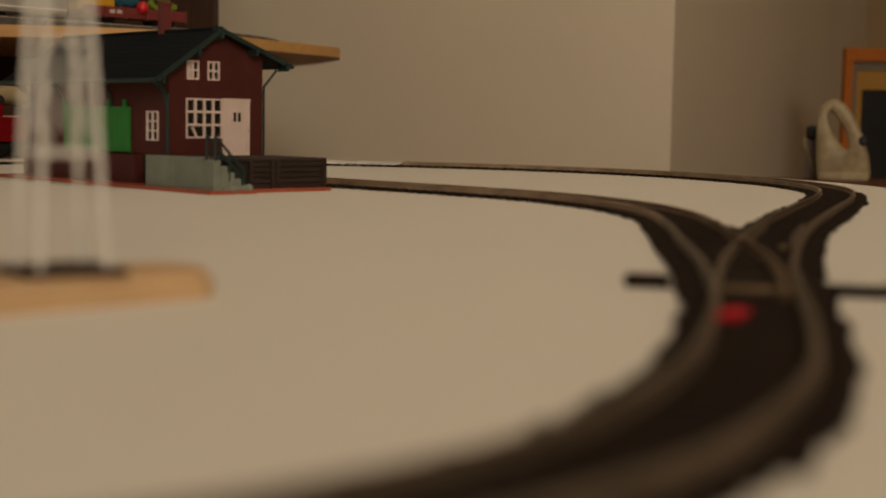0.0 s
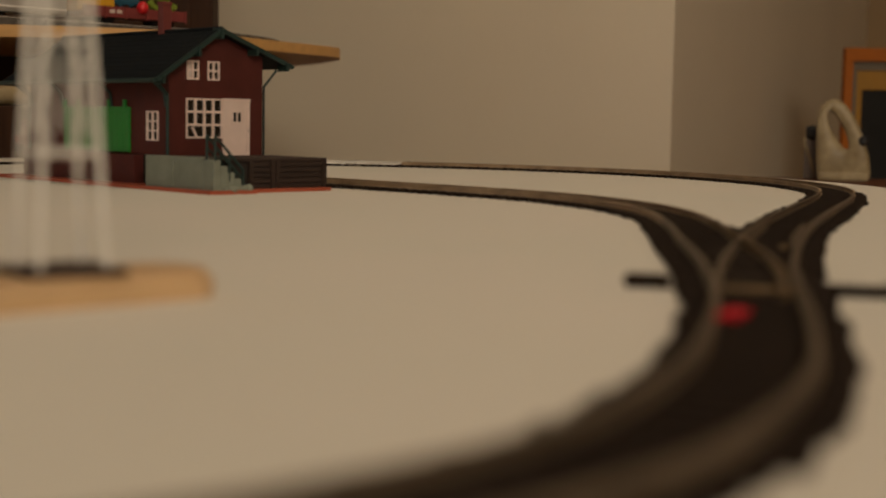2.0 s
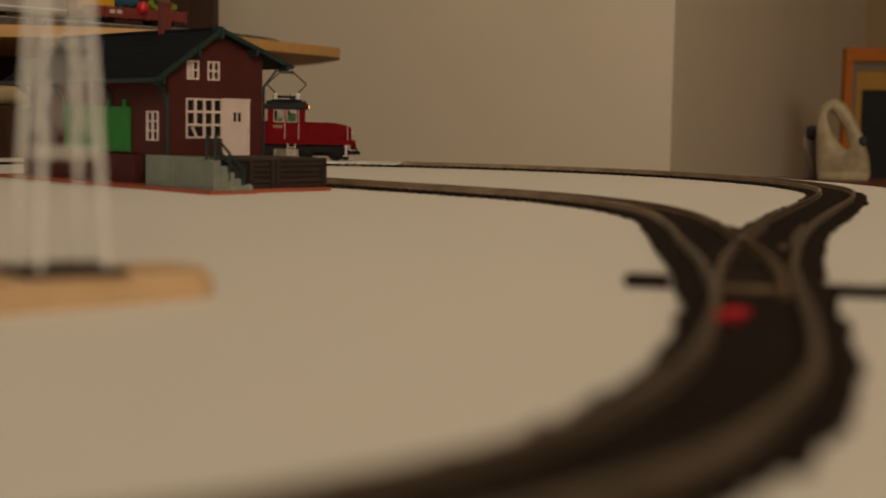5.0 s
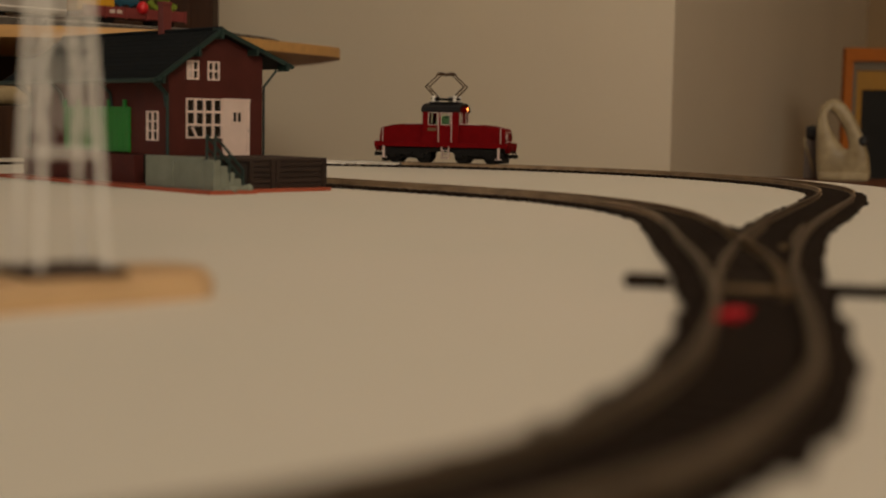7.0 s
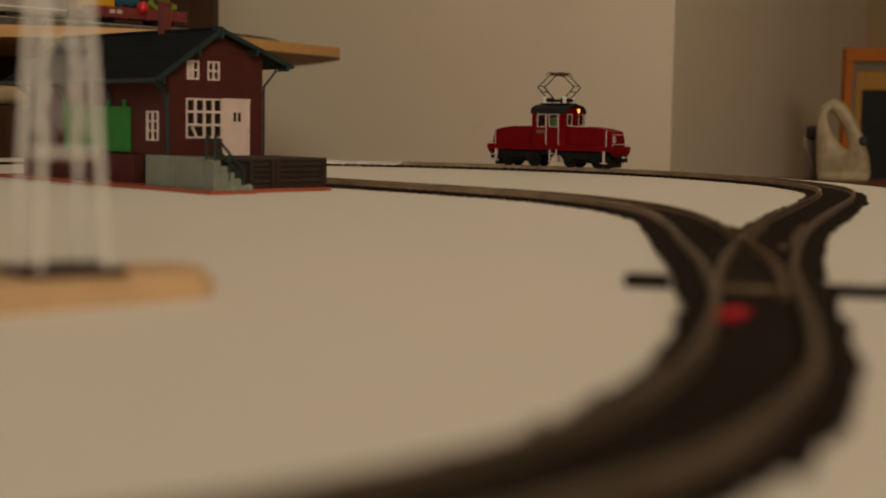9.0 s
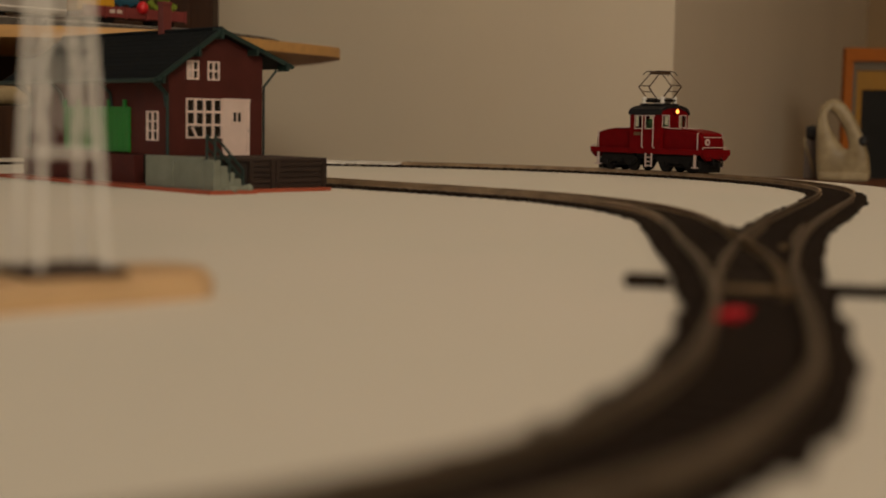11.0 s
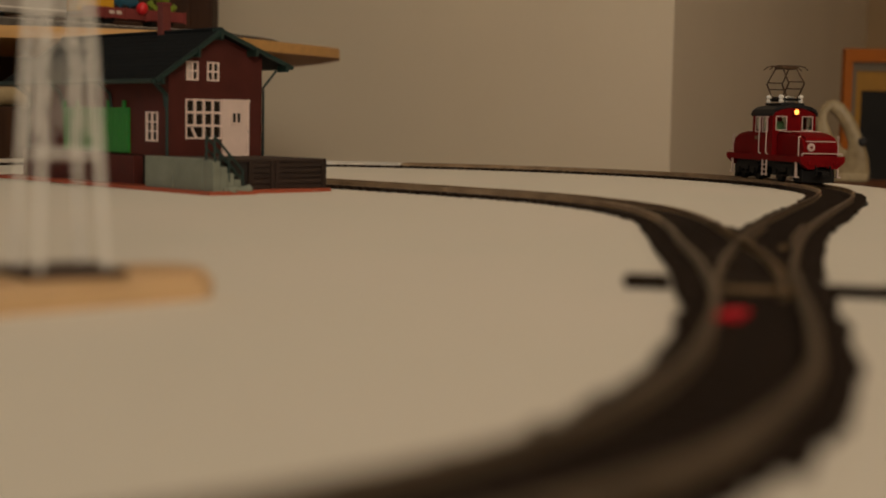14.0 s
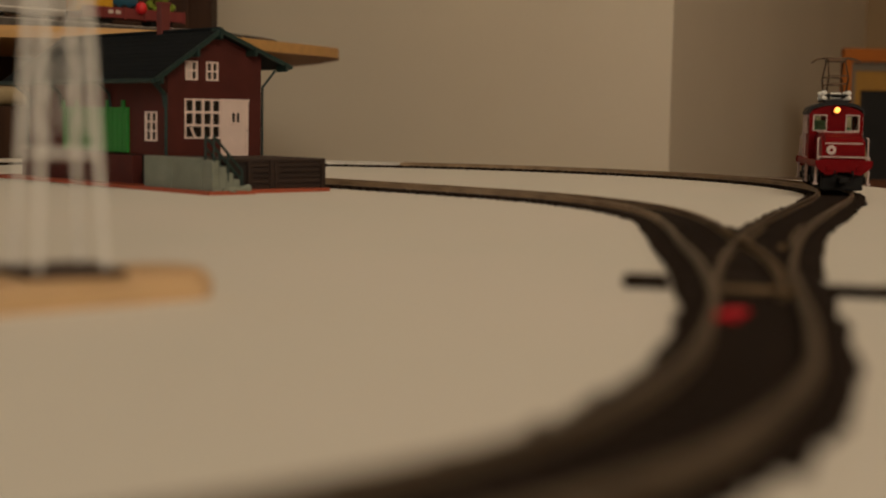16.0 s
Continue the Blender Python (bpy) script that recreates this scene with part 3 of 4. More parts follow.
# ---- locomotive; origin on the rail top, x forwards ----
HEAD = ON_BOARD @ pose(0, 0, 0.004)
loco = thing("electric_locomotive", HEAD, "red model electric locomotive with centre cab, pale lining and raised pantograph", "model locomotive")
fr = B()
prism(fr, [(-51, 12.6), (51, 12.6), (51, 16.0), (-51, 16.0)], -13.2, 13.2)
part("frame", fr, LOCORED, loco)
part("underframe", box(B(), -46, 46, -9.5, 9.5, 9.0, 12.6, 0.5), LOCODARK, loco)
for sx in (1, -1):
    bm = B()
    pts = [(14, 16), (50.2, 16), (50.2, 24.6), (49.4, 26.2), (47.6, 27.0), (40, 28.6), (31, 29.5), (14, 29.6)]
    prism(bm, [(sx * x, z) for x, z in pts], -10.5, 10.5)
    bmesh.ops.bevel(bm, geom=[e for e in bm.edges if abs(e.verts[0].co.y - e.verts[1].co.y) < 1e-7 and min(v.co.z for v in e.verts) > 0.0163],
                    offset=1.5 * MM, segments=3, affect="EDGES")
    hood = part("hood", bm, LOCORED, loco, "red sloping engine hood")
    part("lining", box(B(), sx * 50.1 if sx > 0 else -50.7, 50.7 if sx > 0 else -50.1, -9.2, 9.2, 24.0, 24.5), LINE, hood)
    ln = B()
    rod(ln, (sx * 14.4, -9.5, 29.9), (sx * 30, -9.3, 29.4), 0.3, 6)
    rod(ln, (sx * 14.4, 9.5, 29.9), (sx * 30, 9.3, 29.4), 0.3, 6)
    rod(ln, (sx * 31, -9.0, 29.6), (sx * 31, 9.0, 29.6), 0.3, 6)
    part("lining", ln, LINE, hood)
    # round badge and buffer beam
    bd = part("badge", lathe(B(), [(2.3, 0), (2.3, 0.5), (2.0, 0.7)], 20, pose(sx * 0.0502, sx * -0.0060, 0.0210, 0, sx * 90, 0)), LINE, hood, "round pale badge")
    part("badge_centre", lathe(B(), [(0.9, 0.6), (0.9, 0.85)], 14, pose(sx * 0.0502, sx * -0.0060, 0.0210, 0, sx * 90, 0)), LOCORED, bd)
    bm = B()
    prism(bm, [(-14, 14.4), (-13.5, 12.8), (-11.6, 11.0), (-8.6, 9.0), (-5, 9.2), (-2.5, 10.4), (2.5, 10.4), (5, 9.2), (8.6, 9.0), (11.6, 11.0), (13.5, 12.8), (14, 14.4), (13.7, 16.2), (-13.7, 16.2)], 50.6, 53.4, "x")
    if sx < 0:
        bmesh.ops.transform(bm, matrix=Matrix.Diagonal((-1, 1, 1, 1)), verts=bm.verts)
        bmesh.ops.recalc_face_normals(bm, faces=bm.faces)
    beam = part("buffer_beam", bm, LOCORED, loco, "red buffer beam with curved lower edge")
    bar = B()
    tube(bar, [(sx * 52.3, -12.4, 16.0), (sx * 52.3, -12.4, 17.6), (sx * 52.3, 12.4, 17.6), (sx * 52.3, 12.4, 16.0)], 0.3, 6)
    part("rail", bar, LINE, beam)
    for sy in (1, -1):
        part("buffer", lathe(B(), [(1.5, 0), (1.5, 0.6), (0.9, 1.0)], 14, pose(sx * 0.0532, sy * 0.0075, 0.0122, 0, sx * 90, 0)), LOCORED, beam)
        part("grab_rail", tube(B(), [(sx * 47.2, sy * 11.6, 15.8), (sx * 47.2, sy * 12.2, 16.4), (sx * 47.2, sy * 12.2, 26.6), (sx * 47.2, sy * 11.2, 27.0)], 0.38, 6), LINE, loco, "pale upright grab rail")
        st = B()
        box(st, sx * 46 - 0.9, sx * 46 + 0.9, sy * 12.8 - 0.5, sy * 12.8 + 0.5, 4.4, 12.8, 0.15)
        box(st, sx * 46 - 2.4, sx * 46 + 2.4, sy * 12.8 - 1.2, sy * 12.8 + 1.2, 4.0, 4.8, 0.15)
        part("footstep", st, LINE, loco, "pale footstep")
        part("hose", tube(B(), [(sx * 52.8, sy * 4.2, 11), (sx * 55, sy * 4.4, 9.5), (sx * 55.2, sy * 4.4, 5.5)], 0.5, 6), LOCODARK, loco)
    part("coupler", box(B(), min(sx * 48, sx * 57.5), max(sx * 48, sx * 57.5), -2.2, 2.2, 5.2, 8.0, 0.5), LOCODARK, loco, "black coupling hook")
    part("rail_guard", box(B(), min(sx * 43.5, sx * 48.5), max(sx * 43.5, sx * 48.5), -10.2, 10.2, 1.3, 9.0, 0.8), LOCODARK, loco, "black rail guard")
    bg = B()
    for sy in (1, -1):
        prism(bg, [(sx * 9, 9.4), (sx * 12, 11.2), (sx * 42, 11.2), (sx * 45, 9.4), (sx * 43, 6.6), (sx * 40.5, 4.4), (sx * 36, 4.4), (sx * 33, 6.8), (sx * 21, 6.8), (sx * 18, 4.4), (sx * 13.5, 4.4), (sx * 11, 6.6)], sy * 9.4, sy * 11.2)
        for x in (15.5, 38.5):
            box(bg, sx * x - 2.2, sx * x + 2.2, sy * 11.7 - 0.9, sy * 11.7 + 0.9, 4.4, 8.0, 0.3)
        box(bg, sx * 27 - 4, sx * 27 + 4, sy * 11.6 - 0.6, sy * 11.6 + 0.6, 6.5, 9.0, 0.2)
        rod(bg, (sx * 21, sy * 11.4, 4.6), (sx * 33, sy * 11.4, 4.6), 0.5, 6)
    box(bg, sx * 27 - 6, sx * 27 + 6, -7, 7, 4.0, 9.5, 0.5)
    part("bogie", bg, LOCODARK, loco, "black bogie frame with axle boxes")
WHEELS = []
wm = None
for x in (-38.5, -15.5, 15.5, 38.5):
    for sy in (1, -1):
        if wm is None:
            bm = lathe(B(), [(1.0, -0.9), (1.6, -0.9), (4.9, -0.7), (5.6, -1.2), (5.9, -1.2), (5.9, -0.6), (5.4, -0.4), (5.3, 1.2), (4.6, 1.3), (4.4, 0.9), (1.6, 0.8), (1.2, 1.5)], 28)
            wm = mesh_of("wheel", bm, LOCODARK)
        w = new("wheel", wm)
        w.parent = loco
        WHEELS.append((w, x, sy))
# cab
cb = B()
CW, CL, CZ = 13.7, 14.4, 39.4
side_holes = [(-9.6, -2.6, 29.2, 38.0), (0.4, 7.6, 29.2, 38.0)]
end_holes = [(-11.6, -5.0, 30.4, 38.2), (5.0, 11.6, 30.4, 38.2)]
for sy in (1, -1):
    holed(cb, -CL, CL, 16, lambda x: CZ + 0.4, side_holes if sy < 0 else [(-b, -a, c, d) for a, b, c, d in side_holes], *sorted((sy * CW, sy * (CW - 0.9))), "y")
for sx in (1, -1):
    holed(cb, -CW + 0.9, CW - 0.9, 16, lambda y: 43.6 - 0.021 * y * y, end_holes, *sorted((sx * CL, sx * (CL - 0.9))), "x")
cab = part("cab", cb, LOCORED, loco, "red driver's cab with windows all round")
for sy in (1, -1):
    for a, b, c, d in side_holes:
        a, b = (a, b) if sy < 0 else (-b, -a)
        w = B()
        for q in ((a, b, c - 0.3, c + 0.3), (a, b, d - 0.3, d + 0.3), (a - 0.3, a + 0.3, c, d), (b - 0.3, b + 0.3, c, d)):
            box(w, q[0], q[1], *sorted((sy * (CW - 0.2), sy * (CW + 0.3))), q[2], q[3])
        wo = part("window_frame", w, LINE, cab)
        part("pane", box(B(), a, b, sy * (CW - 0.5) - 0.1, sy * (CW - 0.5) + 0.1, c, d), CABGLASS, wo)
    for x in (9.2, -1.2):
        part("door_rail", tube(B(), [(-sy * x, sy * CW, 16.4), (-sy * x, sy * (CW + 1.5), 17.2), (-sy * x, sy * (CW + 1.5), 37.4), (-sy * x, sy * CW, 38)], 0.36, 6), LINE, cab, "pale door handrail")
    part("number_plate", box(B(), -10.2, -3, *sorted((sy * CW, sy * (CW + 0.25))), 24.6, 26.8), LINE if sy > 0 else BRASS, cab, "small plain number plate")
    ld = B()
    for x in (1.2, 6.8):
        box(ld, -sy * x - 0.4, -sy * x + 0.4, sy * 13.4 - 0.4, sy * 13.4 + 0.4, 3.6, 13)
    for z in (4.2, 7.0, 9.8):
        box(ld, *sorted((-sy * 1.2, -sy * 6.8)), sy * 13.6 - 0.9, sy * 13.6 + 0.9, z, z + 0.7, 0.1)
    part("ladder", ld, LINE, loco, "pale three-rung cab ladder")
for sx in (1, -1):
    for a, b, c, d in end_holes:
        w = B()
        for q in ((a, b, c - 0.26, c + 0.26), (a, b, d - 0.26, d + 0.26), (a - 0.26, a + 0.26, c - 0.26, d + 0.26), (b - 0.26, b + 0.26, c - 0.26, d + 0.26)):
            box(w, *sorted((sx * (CL - 0.2), sx * (CL + 0.4))), q[0], q[1], q[2], q[3], 0.1)
        wo = part("window_frame", w, LINE, cab)
        part("pane", box(B(), sx * (CL - 0.5) - 0.1, sx * (CL - 0.5) + 0.1, a, b, c, d), CABGLASS, wo)
    lm = part("headlamp", lathe(B(), [(1.9, -1.8), (2.1, 0.8), (1.9, 1.2)], 18, pose(sx * 0.0160, 0, 0.0408, 0, sx * 90, 0)), LOCORED, cab)
    part("lens", lathe(B(), [(1.5, 0.9), (1.5, 1.3), (1.0, 1.7), (0.4, 1.9)], 18, pose(sx * 0.0160, 0, 0.0408, 0, sx * 90, 0)), LAMPON if sx > 0 else LAMPOFF, lm,
         "lit amber headlamp" if sx > 0 else "unlit headlamp", smooth=True)
part("driver_desk", box(B(), -6, 2, -9, 9, 16.5, 32.0, 1.0), CREW, cab, "green fittings inside the cab")
part("control_stand", box(B(), -2, 8, -11.5, -3, 16.5, 35.6, 1.5), CREW, cab, "green control stand behind the window")
# roof, rounded towards the eaves
rf = B()
sec = [(-14.4, 38.4), (-14.6, 40.0), (-13.4, 42.2), (-10, 43.9), (-5, 44.9), (0, 45.2), (5, 44.9), (10, 43.9), (13.4, 42.2), (14.6, 40.0), (14.4, 38.4), (13.8, 38.6), (12.4, 41.0), (9, 42.4), (0, 43.6), (-9, 42.4), (-12.4, 41.0), (-13.8, 38.6)]
prism(rf, sec, -15.4, 15.4, "x")
roofp = part("cab_roof", rf, LOCOROOF, loco, "dark grey arched cab roof", smooth=False)
part("roof_deck", box(B(), -11.5, 11.5, -7.4, 7.4, 45.0, 46.0, 0.3), LOCOROOF, roofp)
for x in (-8.6, 8.6):
    for y in (-6.2, 6.2):
        part("insulator", lathe(B(), [(0.9, 45.8), (1.2, 46.0), (1.7, 46.8), (1.7, 47.6), (1.0, 48.2), (1.0, 48.4), (1.7, 49.0), (1.7, 50.0), (0.9, 50.8)], 14, pose(x * MM, y * MM, 0)), WHITE, roofp, "white ribbed insulator", smooth=True)
part("roof_switch", box(B(), 2.5, 8.5, -3.5, 3.0, 46.0, 50.0, 0.8), STEEL, roofp, "grey box on the roof")
pn = thing("pantograph", Matrix(), "", "")
pn.parent = loco
pb = B()
for y in (-6.6, 6.6):
    rod(pb, (-9, y * 0.85, 48.0), (9, y * 0.85, 48.0), 0.8, 6)
for x in (-9, 9):
    rod(pb, (x, -6.2, 48.2), (x, 6.2, 48.2), 0.8, 6)
box(pb, -10.5, -7, -5.5, 5.5, 47.0, 49.8, 0.5)
part("base_frame", pb, LOCODARK, pn)
for sx in (1, -1):
    la, ua = B(), B()
    for y in (-1, 1):
        rod(la, (sx * 6.5, y * 5.0, 48.6), (sx * 15.4, y * 5.0, 57.4), 0.5, 6)
        rod(ua, (sx * 15.4, y * 5.0, 57.4), (sx * 4.6, y * 4.2, 66.8), 0.42, 6)
    rod(la, (sx * 14.2, -4.6, 58.2), (sx * 14.2, 4.6, 58.2), 0.36, 6)
    rod(la, (sx * 12, -4.7, 54.2), (sx * 12, 4.7, 54.2), 0.36, 6)
    part("lower_arm", la, PANTO, pn)
    part("upper_arm", ua, PANTO, pn)
    hd = B()
    tube(hd, [(sx * 4.2, -12.4, 65.2), (sx * 4.2, -10.2, 67.0), (sx * 4.2, -7, 67.7), (sx * 4.2, 7, 67.7), (sx * 4.2, 10.2, 67.0), (sx * 4.2, 12.4, 65.2)], 0.34, 6)
    box(hd, sx * 4.2 - 0.8, sx * 4.2 + 0.8, -5.2, 5.2, 65.8, 67.4, 0.3)
    part("contact_bow", hd, PANTO, pn)
hb = B()
for y in (-4.2, 4.2):
    box(hb, -5, 5, y - 0.8, y + 0.8, 65.6, 67.2, 0.3)
part("bow_link", hb, PANTO, pn)

# the body sits low on its wheels
low = Matrix.Translation((0, 0, -0.0007)) @ Matrix.Diagonal((1, 1, 1.03, 1))
for ob in loco.children_recursive:
    if ob.type == "MESH" and ob.name.split(".")[0] != "wheel":
        ob.data.transform(low)

# ---- behind the layout ----
TM = TOP * 1000
SH0, SH1 = TM + 96.0, TM + 105.4
BED = TM + 112.0       # top of the trackbed on the deck
cabinet = thing("wooden_screen", Matrix(), "tall dark brown wooden screen standing behind the layout", "screen")
CF = 1450
part("panel", box(B(), -1100, -243, CF, 1490, 0, 2050, 2), DARKWOOD, cabinet)
for a in (-1085, -665):
    part("inset_panel", box(B(), a, a + 400, CF - 5, CF, TM + 40, 2010, 2), DARKWOOD, cabinet)
DCX, DCY, DCR = -360.0, 1360.0, 265.0      # round end of the upper deck
edge = [(DCX + DCR * math.cos(radians(d)), DCY + DCR * math.sin(radians(d))) for d in range(-168, -51, 3)]
edge += [(-158, 1240), (-114, 1326), (-104, 1354), (-107, 1405), (-138, 1507), (-172, 1585), (-235, 1640), (-235, CF - 6), (-610, CF - 6)]
solid("upper_deck", prism(B(), edge, SH0, SH1, "z"), PINE, Matrix(), "orange pine upper deck with rounded edge before a wooden screen", "deck")
solid("shelf_trackbed", box(B(), 800, 1036, 54, 106, SH1, BED, 1.0), GREYT, DECK, "grey ballasted trackbed on the pine deck", "trackbed")
bed = B()
turn = np.radians(np.linspace(-27, 62, 46))
prism(bed, [*zip(DCX + 197 * np.cos(turn), DCY + 197 * np.sin(turn)), *zip(DCX + 152 * np.cos(turn[::-1]), DCY + 152 * np.sin(turn[::-1]))], SH1, BED - 0.3, "z")
solid("curved_trackbed", bed, GREYT, Matrix(), "dark grey ballasted trackbed curving round the end of the deck", "trackbed")
for y in (70.1, 89.3):
    solid("deck_rail", box(B(), 800, 1036, y, y + 0.6, BED - 0.6, BED + 1.6, 0.15), NICKEL, DECK, "bright nickel rail on the deck trackbed", "rail")
SHM = DECK @ pose(0, 0.080, BED * MM)
wag = thing("flat_wagon", SHM @ pose(0.900, 0, 0.001), "oxide red flat wagon on the deck loaded with colourful toys", "model wagon")
part("deck", box(B(), -50, 50, -12, 12, 6.0, 11.0, 0.5), WAGONRED, wag)
for x in range(-50, 50, 20):
    for y in (-12.2, 11.2):
        part("side_board", box(B(), x + 0.5, x + 19.5, y, y + 1.0, 6.2, 15.0, 0.25), WAGONRED, wag)
    part("post", box(B(), x - 0.9, x + 0.9, 12.1, 13.0, 5.0, 15.4, 0.2), WAGONRED, wag)
    for k in (4, 11):
        part("label_plate", box(B(), x + k, x + k + 5, 12.2, 12.5, 9.5, 12.5, 0.1), PALEPINK if x == 10 else WAGONRED, wag)
for x in (-50, 49):
    part("end_board", box(B(), x, x + 1, -11, 11, 11, 15.0, 0.25), WAGONRED, wag)
for x in (-36, -24, 24, 36):
    part("wheel", lathe(B(), [(3, -8.5), (5.2, -8.2), (5.2, 8.2), (3, 8.5)], 18, pose(x * MM, 0, 0.0054, 90)), LOCODARK, wag)
yb = solid("yellow_block", box(B(), 4, 40, -9, 9, 0, 24, 1.5), YELLOW, SHM @ pose(0.915, 0, 0.0115), "yellow toy body on the flat wagon", "toy")
tb = thing("blue_toy_engine", SHM @ pose(0.905, 0, 0.0115), "blue toy engine on the flat wagon", "toy")
part("boiler", lathe(B(), [(6, -12), (7, -11), (7, 11), (5, 12)], 20, pose(0, 0, 0.009, 0, 90, 0)), BLUE, tb)
part("cab", box(B(), 6, 18, -7, 7, 2, 22, 1.2), BLUE, tb)
for x in (-7, 2, 12):
    part("wheel", lathe(B(), [(3.6, -8), (3.8, -7.6), (3.8, 7.6), (3.6, 8)], 16, pose(x * MM, 0, 0.0038, 90)), BLACK, tb)
solid("red_ball", lathe(B(), [(1.5, 0), (4.2, 1.8), (5.2, 5.2), (4.2, 8.6), (1.5, 10.4)], 18), TOYRED, SHM @ pose(0.8945, 0.0135, 0.0115), "small bright red ball on the flat wagon", "toy", smooth=True)
lb = B()
rl2 = random.Random(7)
for k in range(40):
    bmesh.ops.create_icosphere(lb, subdivisions=1, radius=rl2.uniform(2, 3.6) * MM, matrix=Matrix.Translation((rl2.uniform(-.011, .011), rl2.uniform(-.008, .008), rl2.uniform(.003, .02))))
solid("green_bush", lb, LIME, SHM @ pose(0.868, 0, 0.0120), "lime green clump of model foliage on the wagon", "toy")
car = thing("silver_railcar", SHM @ pose(1.035, 0, 0), "silver-grey railcar standing on the upper deck", "model wagon")
part("body", box(B(), -70, 8, -13, 13, 5, 40, 3), SILVER, car)
part("stripe", box(B(), -69, 7, -13.4, 13.4, 9, 10.4), WHITE, car)
for x in range(-62, -5, 13):
    part("window", box(B(), x, x + 9, -13.3, 13.3, 19, 31, 0.3), WINGLASS, car)
for x in (-56, -46, -12, -2):
    part("wheel", lathe(B(), [(3, -8.5), (5.0, -8.2), (5.0, 8.2), (3, 8.5)], 18, pose(x * MM, 0, 0.0052, 90)), LOCODARK, car)
solid("dark_box", box(B(), 985, 1160, 112, 145, TM, TM + 42, 1.5), DARKWOOD, DECK, "dark brown wooden box standing on the board under the deck", "box")
cr = lathe(B(), [(6.4, -60), (7.4, -59), (7.6, 0), (7.4, 59), (6.4, 60)], 28, DECK @ pose(1.062, 0.128, (TM + 49.8) * MM, 0, 90, 0))
solid("paper_roll", cr, CREAM, Matrix(), "cream paper roll lying on the dark box", "paper roll", smooth=True)

# cream jug-like iron with a tall loop handle, standing on end
KM = pose(0.465, 1.620, TOP + DESK_Z * MM, 0, 0, -16)


def loop_body(bm, outer, hole, half, n=40):
    """A rounded flat body with a hole: rings between two closed outlines of (x, z)."""
    def even(pts):
        p = np.array(pts + pts[:1], float)
        d = np.r_[0, np.cumsum(np.hypot(*np.diff(p, axis=0).T))]
        s = np.linspace(0, d[-1], n, endpoint=False)
        return np.c_[np.interp(s, d, p[:, 0]), np.interp(s, d, p[:, 1])]
    o, h = even(outer), even(hole)
    c = h.mean(0)
    ang = lambda q: np.arctan2(q[:, 1] - c[1], q[:, 0] - c[0])
    o = o[np.argsort(ang(o))]
    h = h[np.argsort(ang(h))]
    rings = []
    for f, y in ((0.0, 0.55), (0.06, 0.85), (0.25, 1.0), (0.75, 1.0), (0.94, 0.85), (1.0, 0.55), (1.0, -0.55), (0.94, -0.85), (0.75, -1.0), (0.25, -1.0), (0.06, -0.85), (0.0, -0.55)):
        rings.append([bm.verts.new(Vector((a[0] * (1 - f) + b[0] * f, -y * half, a[1] * (1 - f) + b[1] * f)) * MM) for a, b in zip(o, h)])
    for a, b in zip(rings, rings[1:] + rings[:1]):
        for i in range(n):
            bm.faces.new((a[i], a[(i + 1) % n], b[(i + 1) % n], b[i]))
    bmesh.ops.recalc_face_normals(bm, faces=bm.faces)
    return bm


HOLE = [(-7.0 + 25 * math.cos(a) * math.sin(radians(28)) + 6 * math.sin(a) * math.cos(radians(28)),
         59 - 25 * math.cos(a) * math.cos(radians(28)) + 6 * math.sin(a) * math.sin(radians(28))) for a in np.linspace(0, 2 * math.pi, 36, endpoint=False)]
OUTER = [(-29, 0), (-30, 18), (-31, 44), (-31.5, 68), (-29, 81), (-22, 91), (-13, 95.5), (-4, 93), (5, 83), (14.5, 68), (23, 48), (29.5, 28), (31.5, 11), (30, 0)]
iron = thing("travel_iron", KM, "cream plastic appliance with a tall loop handle standing on the desk", "appliance")
part("body", loop_body(B(), OUTER, HOLE, 13), CREAM, iron, smooth=True)
part("heel", box(B(), -28, 29, -15, 15, 0, 10, 3), CREAM, iron)
part("switch_knob", lathe(B(), [(5.5, 0), (5.5, 3), (3.5, 4.5)], 16, pose(0.022, -0.011, 0.047, 90)), BLACK, iron)
plug = thing("black_plug", KM @ pose(-0.036, 0.028, 0), "black plug with a pale cord lying on a grey-brown carton", "plug")
part("housing", box(B(), -8, 11, -6, 6, 47, 64, 5), BLACK, plug)
part("cord", tube(B(), [(-9, -4, 50), (-8, -5, 40), (-3, -5, 28), (2, -4, 12), (2, 0, 1)], 1.6), CREAM, plug)
part("stem", box(B(), -9, 13, -4, 6, 0, 47, 2), CARTON, plug)

side = thing("low_cabinet", Matrix(), "dark brown low cabinet standing behind the desk", "cabinet")
part("body", box(B(), 562, 1200, 1760, 2160, 0, TM - 98.6, 3), DARKWOOD, side)
part("cabinet_top", box(B(), 558, 1205, 1755, 2164, TM - 98.6, TM - 88.6, 2), DARKWOOD, side)
pic = thing("framed_picture", pose(0.607, 2.140, (TM - 88.6) * MM, 0, 0, -90) @ Matrix.Scale(1.25, 4), "orange framed dark picture with grey and ochre mounts on a cabinet", "picture")
PW, PH = 230, 199


def ring(y0, y1, z0, z1, w, top, low, x0, x1):
    bm = B()
    for q in ((y0, y1, z1 - top, z1), (y0, y1, z0, z0 + low), (y0, y0 + w, z0 + low, z1 - top), (y1 - w, y1, z0 + low, z1 - top)):
        box(bm, x0, x1, q[0], q[1], q[2], q[3], 0.4)
    return bm


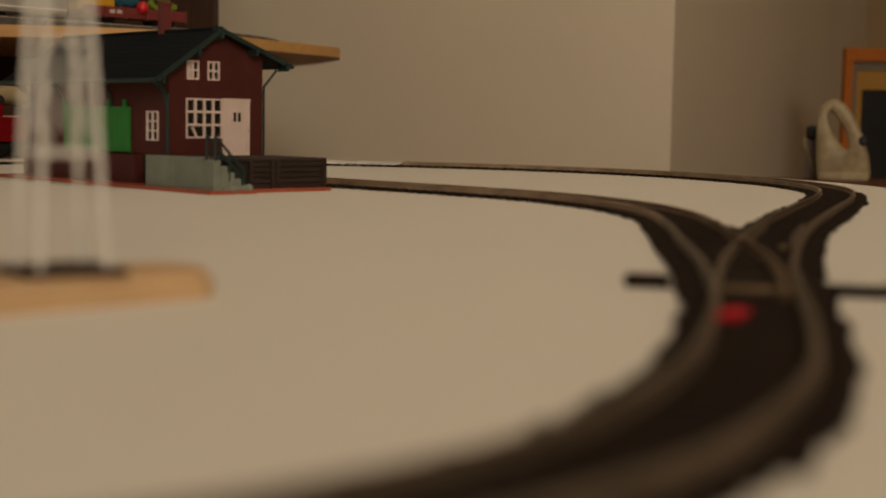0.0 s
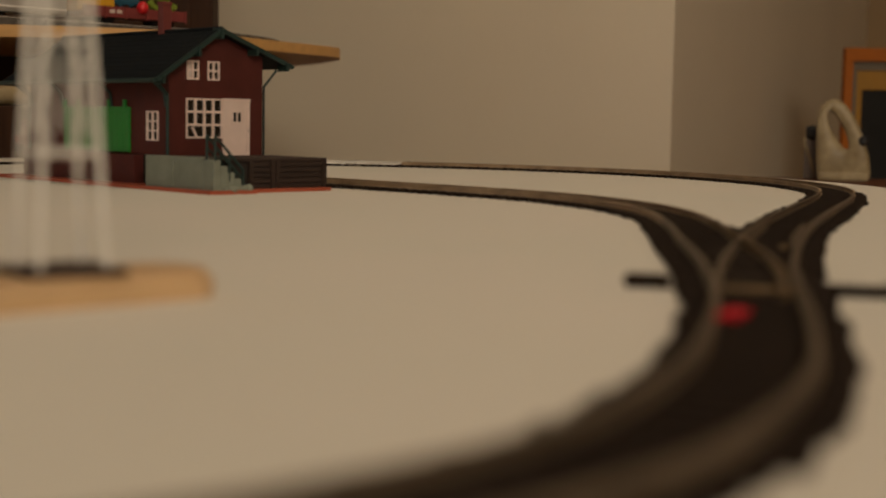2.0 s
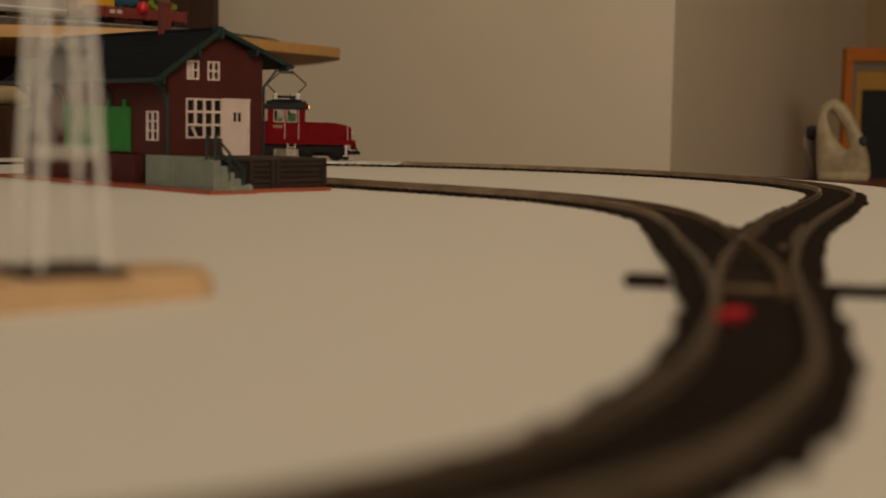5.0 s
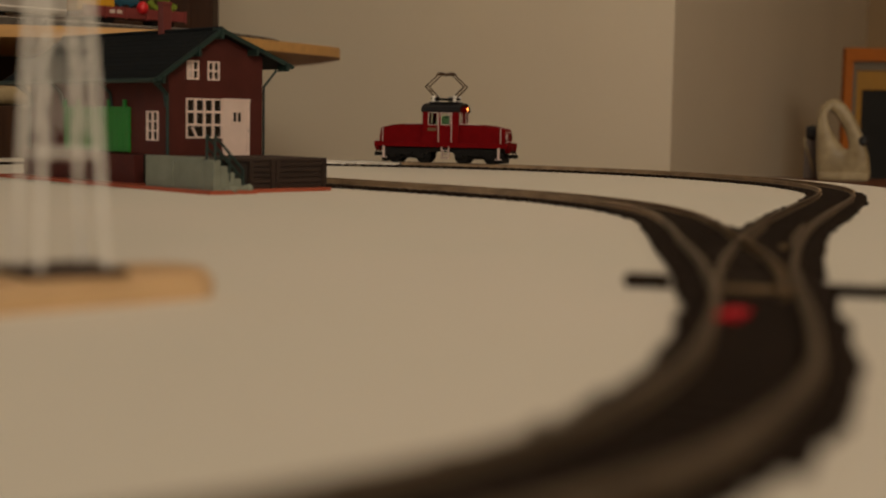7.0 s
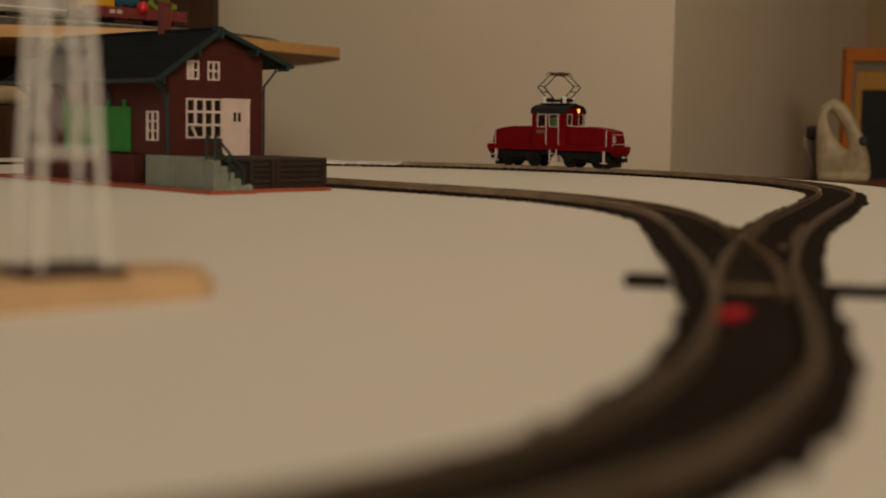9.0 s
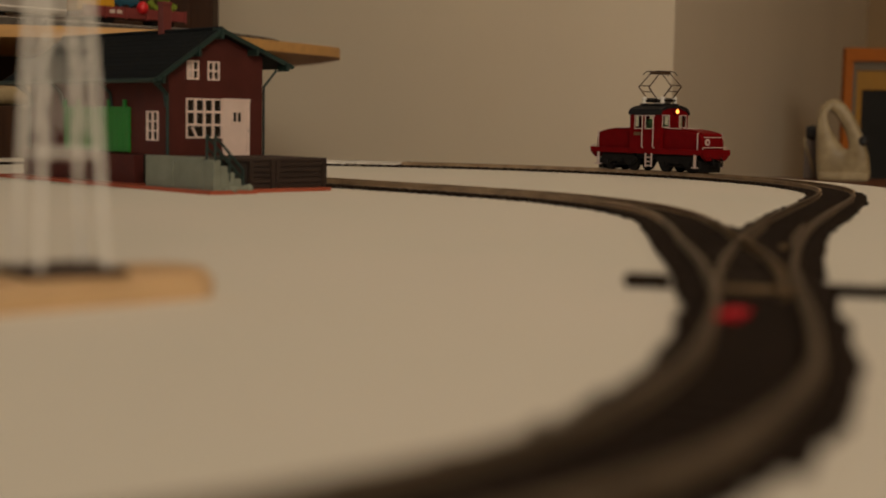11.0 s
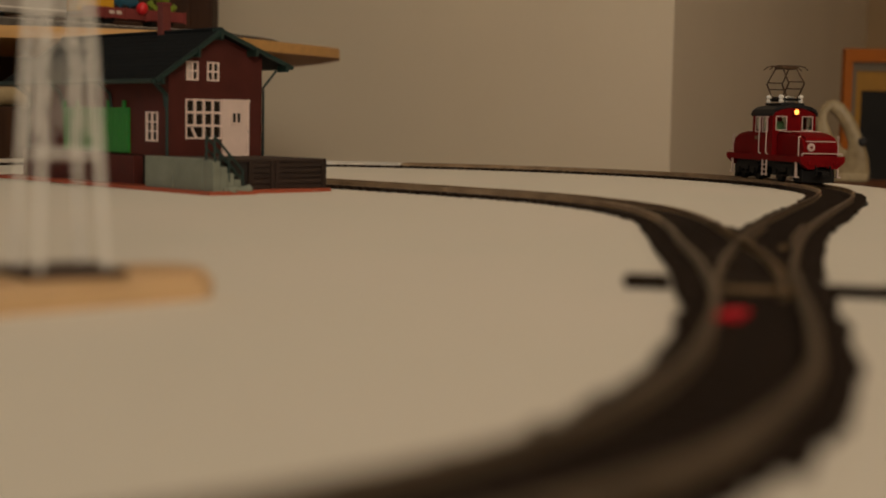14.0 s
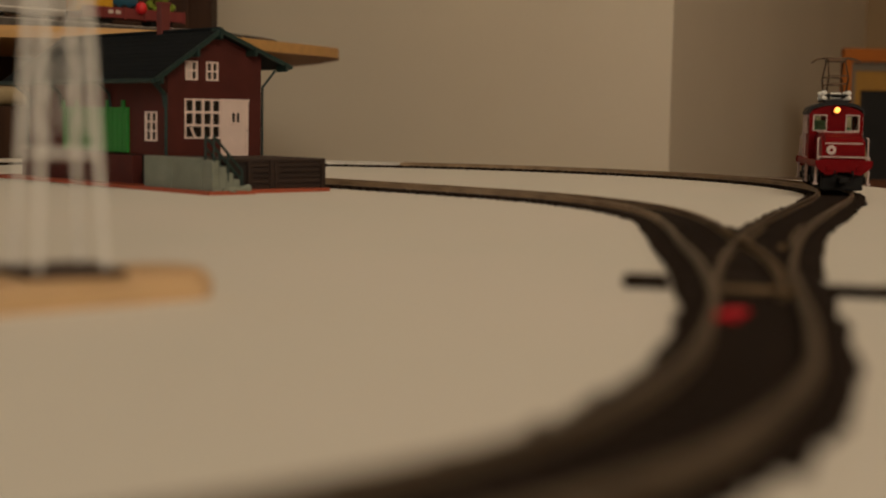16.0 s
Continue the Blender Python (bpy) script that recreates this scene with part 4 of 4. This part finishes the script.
part("frame", ring(0, PW, 0, PH, 10, 16, 4, 0, 14), ORANGEF, pic, "orange wooden frame")
part("mount", ring(9, PW - 9, 3.5, PH - 15.5, 7, 11.5, 1.5, 1, 9), GREYMAT, pic, "grey mount")
part("mount", ring(15.5, PW - 15.5, 4.5, PH - 26.5, 8, 24, 1.5, 1, 7), OCHRE, pic, "ochre mount")
part("picture", box(B(), 1, 4, 22, PW - 22, 5, PH - 49), SLATE, pic, "plain dark picture")
# ---- movement ----
TURN = [(0, 142.9), (0.8, 135.9), (2.0, 125.2), (3.0, 116.8), (3.8, 109.7), (4.2, 105.5), (5.2, 94.4), (6.3, 80.8), (7, 72.7), (8, 63.8), (9, 54.9),
        (11.5, 33.3), (12.5, 24.4), (13, 19.9), (14, 11.1), (15, 1.6), (16, -7.8)]


def angle(t):
    """The locomotive's place on the loop, in degrees, at t seconds."""
    ts = [q[0] for q in TURN]
    k = max(0, min(len(ts) - 2, int(np.searchsorted(ts, t, "right")) - 1))
    sl = []
    for i in (k, k + 1):
        a, b = max(i - 1, 0), min(i + 1, len(TURN) - 1)
        sl.append((TURN[b][1] - TURN[a][1]) / (TURN[b][0] - TURN[a][0]))
    h = TURN[k + 1][0] - TURN[k][0]
    x = (t - TURN[k][0]) / h
    return ((2 * x ** 3 - 3 * x ** 2 + 1) * TURN[k][1] + (x ** 3 - 2 * x ** 2 + x) * h * sl[0]
            + (3 * x ** 2 - 2 * x ** 3) * TURN[k + 1][1] + (x ** 3 - x ** 2) * h * sl[1])


def motions():
    rows = []
    for i in range(65):
        t = i * 0.25
        a = angle(t)
        rows.append((t, pose((CX + RAD * math.cos(radians(a))) * MM, (CY + RAD * math.sin(radians(a))) * MM, TOP + 0.004, 0, 0, a - 90 - 1.3 * max(0.0, min(1.0, (t - 14) / 1.5)))))
    walk(loco, rows)
    for w, x, sy in WHEELS:
        spin = []
        for i in range(161):
            run = radians(angle(0) - angle(i * 0.1)) * RAD / 5.4
            spin.append((i * 0.1, pose(x * MM, sy * 7.6 * MM, 0.0054) @ Matrix.Rotation(run, 4, "Y") @ Matrix.Rotation(radians(-90 * sy), 4, "X")))
        walk(w, spin)


motions()
